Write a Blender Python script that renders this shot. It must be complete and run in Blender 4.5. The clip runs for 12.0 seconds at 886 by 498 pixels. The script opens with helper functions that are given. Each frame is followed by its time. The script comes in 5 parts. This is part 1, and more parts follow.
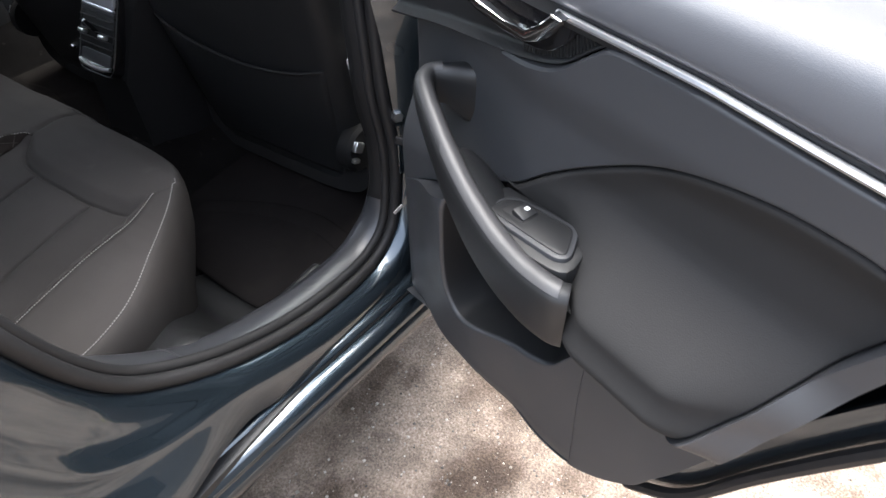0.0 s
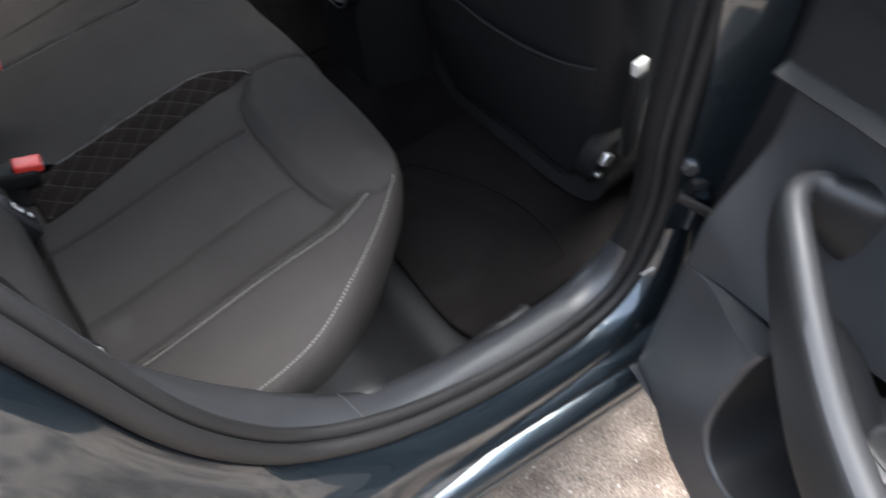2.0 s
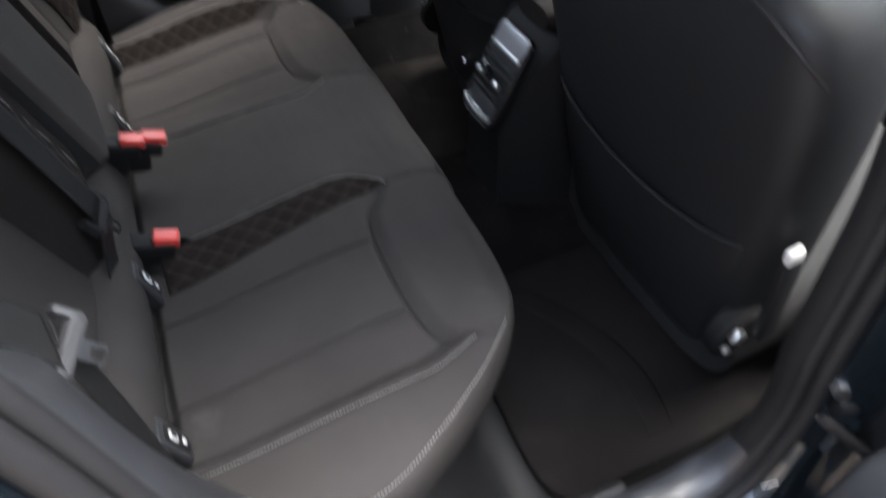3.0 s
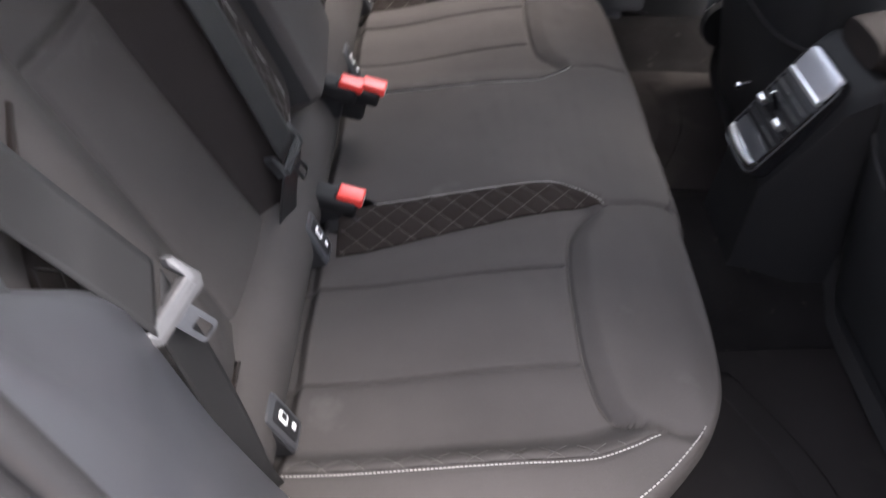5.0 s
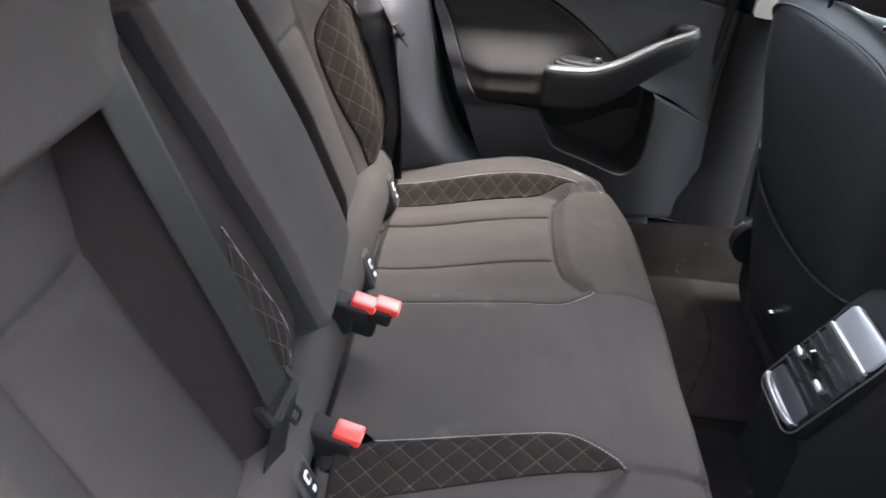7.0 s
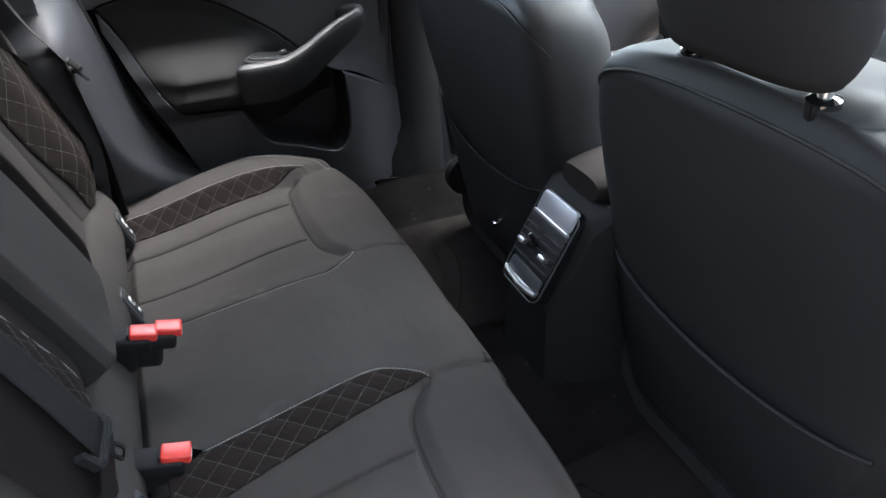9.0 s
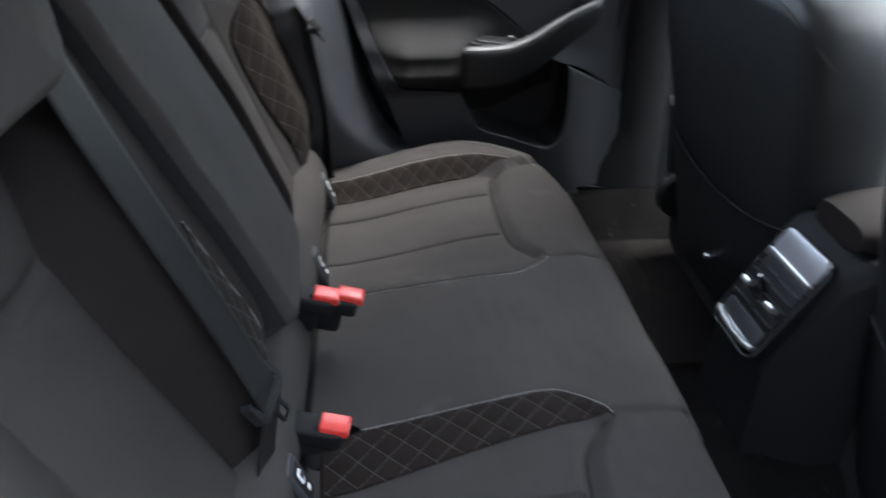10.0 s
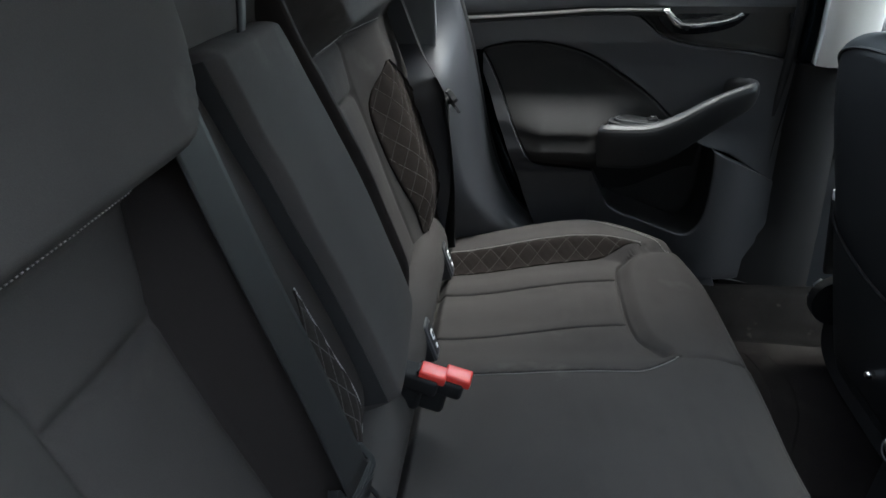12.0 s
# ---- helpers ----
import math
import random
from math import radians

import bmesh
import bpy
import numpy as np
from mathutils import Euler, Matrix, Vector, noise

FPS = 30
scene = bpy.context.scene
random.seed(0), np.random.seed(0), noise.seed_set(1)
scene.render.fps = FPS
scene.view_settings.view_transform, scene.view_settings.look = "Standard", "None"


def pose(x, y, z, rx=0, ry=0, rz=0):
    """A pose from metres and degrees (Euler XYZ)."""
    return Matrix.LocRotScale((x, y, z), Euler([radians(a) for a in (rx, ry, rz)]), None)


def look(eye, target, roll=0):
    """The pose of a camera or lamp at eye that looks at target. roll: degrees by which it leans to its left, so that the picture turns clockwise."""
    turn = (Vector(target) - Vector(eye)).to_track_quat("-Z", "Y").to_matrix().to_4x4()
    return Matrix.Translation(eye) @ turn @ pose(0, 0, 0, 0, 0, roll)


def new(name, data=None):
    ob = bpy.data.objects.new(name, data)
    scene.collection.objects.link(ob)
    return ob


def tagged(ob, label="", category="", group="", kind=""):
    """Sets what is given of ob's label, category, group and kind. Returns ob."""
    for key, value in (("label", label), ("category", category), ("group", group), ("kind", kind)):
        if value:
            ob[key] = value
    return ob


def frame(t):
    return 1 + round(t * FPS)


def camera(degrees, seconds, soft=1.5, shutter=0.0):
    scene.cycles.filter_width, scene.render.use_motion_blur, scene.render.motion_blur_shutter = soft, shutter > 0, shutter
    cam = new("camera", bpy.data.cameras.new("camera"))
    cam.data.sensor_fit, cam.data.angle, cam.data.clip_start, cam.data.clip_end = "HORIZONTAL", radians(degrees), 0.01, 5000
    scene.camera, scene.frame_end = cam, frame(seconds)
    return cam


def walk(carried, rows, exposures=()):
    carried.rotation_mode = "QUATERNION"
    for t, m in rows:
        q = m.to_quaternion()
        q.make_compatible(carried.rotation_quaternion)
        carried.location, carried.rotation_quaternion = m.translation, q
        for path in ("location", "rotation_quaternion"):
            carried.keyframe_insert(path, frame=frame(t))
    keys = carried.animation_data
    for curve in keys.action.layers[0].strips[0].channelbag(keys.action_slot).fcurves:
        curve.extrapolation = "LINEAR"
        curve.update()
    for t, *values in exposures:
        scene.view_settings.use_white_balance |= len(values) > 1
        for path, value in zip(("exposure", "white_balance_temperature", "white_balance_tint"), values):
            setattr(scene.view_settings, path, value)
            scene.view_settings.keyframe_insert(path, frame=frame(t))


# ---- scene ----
cam = camera(68.4, 12.0, 1.5, 0.5)
PATH = [
    (0, (-0.021, -1.312, 1.246), (1.159, -0.532, -0.167), -0.9),
    (0.5, (0.031, -1.279, 1.233), (1.181, -0.515, -0.214), -0.6),
    (1, (0.107, -1.204, 1.221), (1.152, -0.485, -0.325), 0.4),
    (1.5, (0.137, -1.117, 1.215), (1.046, -0.376, -0.405), 1.5),
    (2, (0.122, -1.02, 1.228), (0.839, -0.056, -0.371), -1.7),
    (2.5, (0.135, -0.98, 1.235), (0.741, 0.082, -0.348), -1.6),
    (2.6, (0.139, -0.974, 1.235), (0.74, 0.12, -0.328), -0.8),
    (3, (0.158, -0.938, 1.259), (0.7, 0.335, -0.185), -0.9),
    (3.2, (0.158, -0.922, 1.275), (0.69, 0.48, -0.049), -0.8),
    (4.8, (0.147, -0.841, 1.197), (0.266, 0.588, -0.197), -0.2),
    (5, (0.18, -0.806, 1.173), (0.166, 0.563, -0.285), -0.3),
    (5.5, (0.208, -0.76, 1.139), (0.03, 0.437, -0.453), -2.5),
    (6, (0.191, -0.731, 1.144), (0.027, 0.603, -0.336), -0.5),
    (6.5, (0.182, -0.67, 1.226), (0.075, 0.871, -0.045), 2.5),
    (6.8, (0.205, -0.681, 1.24), (0.068, 0.951, 0.092), 1.3),
    (7, (0.185, -0.673, 1.233), (0.093, 0.964, 0.088), 2.7),
    (7.5, (0.234, -0.69, 1.251), (0.443, 0.952, 0.129), -2.0),
    (7.7, (0.223, -0.71, 1.252), (0.589, 0.92, 0.154), -1.8),
    (9.3, (0.145, -0.775, 1.241), (0.802, 0.729, 0.098), -1.6),
    (9.4, (0.144, -0.765, 1.232), (0.708, 0.773, 0.084), -2.6),
    (9.5, (0.143, -0.753, 1.222), (0.646, 0.802, 0.069), -1.7),
    (10, (0.131, -0.695, 1.191), (0.288, 0.959, 0.078), -0.6),
    (10.5, (0.133, -0.656, 1.18), (0.071, 1.045, 0.131), -0.5),
    (11, (0.132, -0.634, 1.172), (-0.023, 1.128, 0.238), 0.3),
    (11.3, (0.135, -0.631, 1.178), (-0.066, 1.132, 0.255), -0.2),
    (11.5, (0.134, -0.629, 1.17), (-0.072, 1.138, 0.255), -0.2),
    (12, (0.131, -0.643, 1.182), (-0.07, 1.113, 0.247), -1.1),
]
EXPOSURES = [(0.0, 3.35, 6350, 9), (2.0, 3.55, 6250, 8), (3.0, 3.8, 6300, 10), (5.0, 4.6, 6550, 16), (5.5, 4.6, 6600, 18), (6.0, 4.7, 6570, 16), (6.8, 5.15, 6500, 13), (7.6, 5.1, 6350, 11), (9.5, 4.2, 6050, 8), (10.5, 4.15, 6050, 8), (11.0, 4.4, 6000, 7), (12.0, 3.75, 5950, 2)]
walk(cam, [(t, look(eye, target, roll)) for t, eye, target, roll in PATH], EXPOSURES)

# ---- light ----
world = bpy.data.worlds.new("overcast_sky")
scene.world = world
world.use_nodes = True
wn, wl = world.node_tree.nodes, world.node_tree.links
sky = wn.new("ShaderNodeTexSky")
sky.sky_type = "NISHITA"
sky.sun_disc = False
sky.sun_elevation, sky.sun_rotation = radians(69), radians(67)
sky.air_density, sky.dust_density, sky.ozone_density = 1.0, 4.0, 1.0
cloud = wn.new("ShaderNodeHueSaturation")
cloud.inputs["Saturation"].default_value = 0.45
wl.new(sky.outputs[0], cloud.inputs["Color"])
wl.new(cloud.outputs[0], wn["Background"].inputs["Color"])
wn["Background"].inputs["Strength"].default_value = 0.15
sun_data = bpy.data.lights.new("sun", "SUN")
sun_data.energy, sun_data.angle, sun_data.color = 1.25, radians(60), (1.0, 0.94, 0.86)
sun = new("sun", sun_data)
sun.matrix_world = look((0, 0, 5), (-0.325, -0.135, 5 - 0.936))

# ---- materials ----
def material(name, color, rough=0.6, metal=0.0, grain=400.0, relief=0.0, vary=0.15, big=6.0, coat=0.0, depth=0.001, sheen=0.0, spec=0.5):
    m = bpy.data.materials.new(name)
    m.use_nodes = True
    n, l = m.node_tree.nodes, m.node_tree.links
    b = n["Principled BSDF"]
    b.inputs["Metallic"].default_value = metal
    b.inputs["Coat Weight"].default_value = coat
    b.inputs["Coat Roughness"].default_value = 0.05
    b.inputs["Specular IOR Level"].default_value = spec
    b.inputs["Sheen Weight"].default_value = sheen
    co = n.new("ShaderNodeTexCoord")
    fine, wide = n.new("ShaderNodeTexNoise"), n.new("ShaderNodeTexNoise")
    fine.inputs["Scale"].default_value, wide.inputs["Scale"].default_value = grain, big
    fine.inputs["Detail"].default_value, wide.inputs["Detail"].default_value = 3, 5
    for t in (fine, wide):
        l.new(co.outputs["Object"], t.inputs["Vector"])
    mix = n.new("ShaderNodeMix")
    mix.data_type = "FLOAT"
    mix.inputs[0].default_value = 0.5
    l.new(fine.outputs["Fac"], mix.inputs[2])
    l.new(wide.outputs["Fac"], mix.inputs[3])
    ramp = n.new("ShaderNodeValToRGB")
    ramp.color_ramp.elements[0].position, ramp.color_ramp.elements[1].position = 0.3, 0.7
    ramp.color_ramp.elements[0].color = (*[c * (1 - vary) for c in color], 1)
    ramp.color_ramp.elements[1].color = (*[min(1, c * (1 + vary)) for c in color], 1)
    l.new(mix.outputs[0], ramp.inputs["Fac"])
    l.new(ramp.outputs["Color"], b.inputs["Base Color"])
    rr = n.new("ShaderNodeMapRange")
    rr.inputs["To Min"].default_value, rr.inputs["To Max"].default_value = max(0.02, rough * 0.85), min(1, rough * 1.15)
    l.new(wide.outputs["Fac"], rr.inputs["Value"])
    l.new(rr.outputs["Result"], b.inputs["Roughness"])
    if relief:
        bump = n.new("ShaderNodeBump")
        bump.inputs["Strength"].default_value, bump.inputs["Distance"].default_value = relief, depth
        l.new(fine.outputs["Fac"], bump.inputs["Height"])
        l.new(bump.outputs["Normal"], b.inputs["Normal"])
    return m


def fabric(name, color, pitch=1600.0, relief=0.30, vary=0.22):
    """Close-woven cloth with a melange of lighter threads."""
    m = material(name, color, 0.95, 0, pitch, relief, vary, 7, sheen=0.0, spec=0.08, depth=0.0006)
    m.node_tree.nodes["Principled BSDF"].inputs["Sheen Roughness"].default_value = 0.6
    return m


def glass(name, tint, rough=0.0):
    m = bpy.data.materials.new(name)
    m.use_nodes = True
    n, l = m.node_tree.nodes, m.node_tree.links
    n.remove(n["Principled BSDF"])
    tr, gl, fr, mx = n.new("ShaderNodeBsdfTransparent"), n.new("ShaderNodeBsdfGlossy"), n.new("ShaderNodeFresnel"), n.new("ShaderNodeMixShader")
    tr.inputs["Color"].default_value = (*tint, 1)
    gl.inputs["Roughness"].default_value = rough
    fr.inputs["IOR"].default_value = 1.45
    l.new(fr.outputs[0], mx.inputs[0]), l.new(tr.outputs[0], mx.inputs[1]), l.new(gl.outputs[0], mx.inputs[2])
    l.new(mx.outputs[0], n["Material Output"].inputs["Surface"])
    return m


CLOTH = fabric("charcoal_cloth", (0.0448, 0.0415, 0.0400))
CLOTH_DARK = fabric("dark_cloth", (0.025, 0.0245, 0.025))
SEAT_REAR = material("smooth_seat_rear_cloth", (0.016, 0.0165, 0.0175), 0.55, 0, 1500, 0.3, 0.15, 6, depth=0.0005, spec=0.36)
CONSOLE = material("matt_black_console", (0.0075, 0.0075, 0.008), 0.65, 0, 1300, 0.3, 0.1, 5, depth=0.0004, spec=0.25)
QUILT = fabric("brown_black_quilt", (0.0165, 0.0132, 0.0118), 1200, 0.4)
CLOTH_BROWN = fabric("brown_black_cloth", (0.0195, 0.0168, 0.016))
STITCH = material("grey_thread", (0.22, 0.21, 0.205), 0.7, 0, 900, 0.3, 0.2)
STITCH_DIM = material("dim_thread", (0.040, 0.036, 0.034), 0.8, 0, 900, 0.3, 0.2)
CARPET = material("black_carpet", (0.011, 0.0102, 0.0102), 1.0, 0, 1500, 0.9, 0.5, 14, depth=0.003, spec=0.03)
MAT_CLOTH = material("black_velour_mat", (0.017, 0.0152, 0.015), 1.0, 0, 1800, 0.8, 0.45, 5, depth=0.002, spec=0.03)
PLASTIC = material("slate_plastic", (0.037, 0.0383, 0.042), 0.46, 0, 1400, 0.25, 0.06, 4, depth=0.0004)
PLASTIC_DARK = material("black_plastic", (0.012, 0.0125, 0.0135), 0.5, 0, 1400, 0.25, 0.08, 5, depth=0.0004)
SILL = material("dark_sill_plastic", (0.028, 0.0295, 0.034), 0.36, 0, 1300, 0.05, 0.05, 5, depth=0.0003, spec=0.6)
SOFT = material("soft_touch_pad", (0.085, 0.088, 0.097), 0.38, 0, 1100, 0.35, 0.06, 4, depth=0.0005)
SIDE = material("slate_side_trim", (0.056, 0.059, 0.063), 0.5, 0, 1200, 0.3, 0.06, 4, depth=0.0005)
VINYL = material("brown_black_vinyl", (0.022, 0.021, 0.0205), 0.58, 0, 1000, 0.4, 0.08, 5, depth=0.0005, spec=0.28)
INSERT = material("matt_armrest_vinyl", (0.025, 0.0245, 0.0245), 0.78, 0, 900, 0.5, 0.08, 5, depth=0.0005, spec=0.12)
SATIN = material("satin_grey_trim", (0.048, 0.048, 0.050), 0.48, 0.15, 900, 0.1, 0.06, 8)
RUBBER = material("black_rubber", (0.010, 0.010, 0.011), 0.6, 0, 700, 0.2, 0.2, 8, spec=0.4)
PIANO = material("gloss_black", (0.006, 0.006, 0.007), 0.08, 0, 200, 0, 0.1, 8, coat=0.6)
CHROME = material("chrome", (0.86, 0.86, 0.87), 0.11, 1.0, 100, 0, 0.02, 6)
STEEL = material("dull_steel", (0.20, 0.20, 0.20), 0.45, 1.0, 500, 0.15, 0.1, 20)
PAINT = material("blue_black_car_paint", (0.028, 0.041, 0.054), 0.26, 0.8, 2500, 0, 0.2, 5, coat=1.0)
RED = material("red_button", (0.62, 0.045, 0.035), 0.35, 0, 300, 0, 0.05, 10)
WEB = material("black_webbing", (0.0125, 0.0125, 0.0128), 0.6, 0, 1500, 0.3, 0.2, 8, depth=0.0003, spec=0.22)
PALE = material("pale_grey_trim", (0.74, 0.73, 0.70), 0.65, 0, 900, 0.25, 0.04, 6, depth=0.0004)
BRIGHT = material("brushed_chrome", (0.90, 0.90, 0.91), 0.32, 1.0, 300, 0, 0.03, 8)
WHITE = material("white_print", (0.75, 0.75, 0.75), 0.6, 0, 300, 0, 0.03)
GREY_TONGUE = material("grey_tongue_plastic", (0.055, 0.055, 0.057), 0.42, 0, 700, 0.2, 0.1, 20)
LATCH = material("dark_latch_steel", (0.085, 0.085, 0.088), 0.38, 1.0, 500, 0.1, 0.1, 20)
GLASS = glass("tinted_glass", (0.94, 0.975, 0.965))


def add_smudges(m, pale, scale, low, high):
    """Sparse rubbed or dusty spots over a material."""
    n, l = m.node_tree.nodes, m.node_tree.links
    b = n["Principled BSDF"]
    co, spot, ramp, mix = n.new("ShaderNodeTexCoord"), n.new("ShaderNodeTexNoise"), n.new("ShaderNodeValToRGB"), n.new("ShaderNodeMix")
    spot.inputs["Scale"].default_value, spot.inputs["Detail"].default_value = scale, 8
    ramp.color_ramp.elements[0].position, ramp.color_ramp.elements[1].position = low, high
    ramp.color_ramp.elements[1].color = (0.45, 0.45, 0.45, 1)
    mix.data_type = "RGBA"
    old = b.inputs["Base Color"].links[0].from_socket
    l.new(co.outputs["Object"], spot.inputs["Vector"]), l.new(spot.outputs["Fac"], ramp.inputs["Fac"]), l.new(ramp.outputs["Color"], mix.inputs[0])
    l.new(old, mix.inputs[6])
    mix.inputs[7].default_value = (*pale, 1)
    l.new(mix.outputs[2], b.inputs["Base Color"])


add_smudges(CLOTH, (0.085, 0.08, 0.077), 11, 0.64, 0.74)
add_smudges(SILL, (0.042, 0.042, 0.045), 16, 0.60, 0.76)
add_smudges(CARPET, (0.05, 0.045, 0.04), 40, 0.66, 0.72)
add_smudges(MAT_CLOTH, (0.04, 0.037, 0.034), 9, 0.55, 0.75)
add_smudges(PAINT, (0.10, 0.10, 0.098), 45, 0.70, 0.76)

# ---- helpers for meshes ----
def spline(pts, n=8):
    """Points along a smooth curve through pts (tuples of any length)."""
    pts = [np.array(p, float) for p in pts]
    out = []
    for i in range(len(pts) - 1):
        p0, p1, p2, p3 = pts[max(i - 1, 0)], pts[i], pts[i + 1], pts[min(i + 2, len(pts) - 1)]
        for k in range(n):
            t = k / n
            out.append(0.5 * (2 * p1 + (p2 - p0) * t + (2 * p0 - 5 * p1 + 4 * p2 - p3) * t * t + (3 * p1 - p0 - 3 * p2 + p3) * t ** 3))
    out.append(pts[-1])
    return out


def curve(*pts):
    """A function through the given (x, y) pairs, smoothed between them."""
    xs, ys = [p[0] for p in pts], [p[1] for p in pts]
    fine = spline(pts, 10)
    fx, fy = [p[0] for p in fine], [p[1] for p in fine]
    return lambda v: float(np.interp(v, fx, fy))


def step(a, b, v):
    t = min(1.0, max(0.0, (v - a) / (b - a)))
    return t * t * (3 - 2 * t)


def thing(name, at, label, category, group="", kind=""):
    ob = new(name)
    ob.location = at
    return tagged(ob, label, category, group, kind)


def part(name, bm, mat, parent=None, label="", smooth=True, sharp=40):
    bmesh.ops.recalc_face_normals(bm, faces=bm.faces)
    for f in bm.faces:
        f.smooth = smooth
    if smooth and sharp:
        lim = radians(sharp)
        for e in bm.edges:
            if len(e.link_faces) == 2 and e.calc_face_angle(0) > lim:
                e.smooth = False
    me = bpy.data.meshes.new(name)
    bm.to_mesh(me)
    bm.free()
    for m in (mat if isinstance(mat, (list, tuple)) else [mat]):
        me.materials.append(m)
    ob = new(name, me)
    if parent:
        ob.parent = parent
        if not parent.parent:
            ob.matrix_parent_inverse = Matrix.Translation(-parent.location)
    if label:
        tagged(ob, label)
    return ob


def skin(rows, closed_u=False, closed_v=False, cap=False, bm=None):
    """Quads between rows of points."""
    bm = bm or bmesh.new()
    vs = [[bm.verts.new(p) for p in r] for r in rows]
    nu, nv = len(vs), len(vs[0])
    for i in range(nu if closed_u else nu - 1):
        for j in range(nv if closed_v else nv - 1):
            a, b, c, d = vs[i][j], vs[i][(j + 1) % nv], vs[(i + 1) % nu][(j + 1) % nv], vs[(i + 1) % nu][j]
            bm.faces.new((a, b, c, d))
    if cap:
        bm.faces.new(vs[0])
        bm.faces.new(vs[-1][::-1])
    return bm


def slab(rows, back, bm=None):
    """A sheet of points with thickness: rows in front, the same moved by back behind, and walls round the rim."""
    bm = bm or bmesh.new()
    back = Vector(back) if not callable(back) else back
    f = [[bm.verts.new(p) for p in r] for r in rows]
    k = [[bm.verts.new(Vector(p) + (back if isinstance(back, Vector) else back(p))) for p in r] for r in rows]
    nu, nv = len(f), len(f[0])
    for i in range(nu - 1):
        for j in range(nv - 1):
            bm.faces.new((f[i][j], f[i][j + 1], f[i + 1][j + 1], f[i + 1][j]))
            bm.faces.new((k[i][j], k[i + 1][j], k[i + 1][j + 1], k[i][j + 1]))
    rim = [(i, 0) for i in range(nu)] + [(nu - 1, j) for j in range(1, nv)] + [(i, nv - 1) for i in range(nu - 2, -1, -1)] + [(0, j) for j in range(nv - 2, 0, -1)]
    for (a, b), (c, d) in zip(rim, rim[1:] + rim[:1]):
        bm.faces.new((f[a][b], f[c][d], k[c][d], k[a][b]))
    return bm


def tube(path, r, seg=8, squash=1.0, closed=False, up=(0, 0, 1), bm=None):
    """A bar along a path. r: radius, or one for each point; squash: its width across up against its height along it."""
    pts = [Vector(p) for p in path]
    n = len(pts)
    rows = []
    for i, p in enumerate(pts):
        t = (pts[(i + 1) % n] - pts[i - 1]) if closed else (pts[min(i + 1, n - 1)] - pts[max(i - 1, 0)])
        t.normalize()
        s = t.cross(Vector(up))
        if s.length < 1e-4:
            s = t.cross(Vector((1, 0, 0)))
        s.normalize()
        u = s.cross(t)
        ri = r[i] if isinstance(r, (list, tuple)) else r
        rows.append([p + s * (ri * squash * math.cos(a)) + u * (ri * math.sin(a)) for a in (2 * math.pi * k / seg for k in range(seg))])
    return skin(rows, closed_u=closed, closed_v=True, cap=not closed, bm=bm)


def box(size, m=None, bevel=0.0, seg=2, bm=None):
    b = bmesh.new()
    bmesh.ops.create_cube(b, size=1.0)
    bmesh.ops.scale(b, vec=size, verts=b.verts)
    if bevel:
        bmesh.ops.bevel(b, geom=list(b.edges), offset=bevel, segments=seg, profile=0.5, affect="EDGES")
    if m:
        bmesh.ops.transform(b, matrix=m, verts=b.verts)
    if bm is None:
        return b
    me = bpy.data.meshes.new("tmp")
    b.to_mesh(me)
    b.free()
    bm.from_mesh(me)
    bpy.data.meshes.remove(me)
    return bm


def inset(poly, d):
    out, n = [], len(poly)
    area = sum(poly[i][0] * poly[(i + 1) % n][1] - poly[(i + 1) % n][0] * poly[i][1] for i in range(n))
    s = 1 if area > 0 else -1
    for i in range(n):
        a, b, c = np.array(poly[i - 1]), np.array(poly[i]), np.array(poly[(i + 1) % n])
        t = (c - a) / (np.linalg.norm(c - a) + 1e-9)
        out.append(tuple(b + s * d * np.array((-t[1], t[0]))))
    return out


def plate(poly, place, w0, w1, r=0.002):
    """A plate of that outline; place(a, b, w) maps it into the world; its front rim at w1 is rounded by r."""
    q = r if w1 > w0 else -r
    rows = [[place(a, b, w0) for a, b in poly], [place(a, b, w1 - q) for a, b in poly],
            [place(a, b, w1 - q * 0.3) for a, b in inset(poly, r * 0.3)], [place(a, b, w1) for a, b in inset(poly, r)]]
    return skin(rows, closed_v=True, cap=True)


def loop(pts, n=6):
    """A smooth closed outline through pts."""
    p = list(pts)
    ring = spline(p[-2:] + p + p[:3], n)
    return [tuple(q) for q in ring[2 * n:-2 * n - 1]][: n * len(p)]


def rounded(w, h, r, n=5, cx=0.0, cy=0.0):
    out = []
    for sx, sy, a0 in ((1, 1, 0), (-1, 1, 90), (-1, -1, 180), (1, -1, 270)):
        for k in range(n + 1):
            a = radians(a0 + 90 * k / n)
            out.append((cx + sx * (w / 2 - r) + r * math.cos(a), cy + sy * (h / 2 - r) + r * math.sin(a)))
    return out


# ---- ground ----
def ground_height(x, y):
    near = math.exp(-((x - 0.6) ** 2 + (y + 1.2) ** 2) / 4)
    return near * (0.004 * noise.noise(Vector((x * 3, y * 3, 0))) + 0.0016 * noise.noise(Vector((x * 22, y * 22, 3))))


def axis(c, near, stepsize):
    a = [c + i * stepsize for i in range(int(-near / stepsize), int(near / stepsize) + 1)]
    d, lo, hi = stepsize, a[0], a[-1]
    while hi - c < 900:
        d *= 1.5
        lo, hi = lo - d, hi + d
        a = [lo] + a + [hi]
    return a


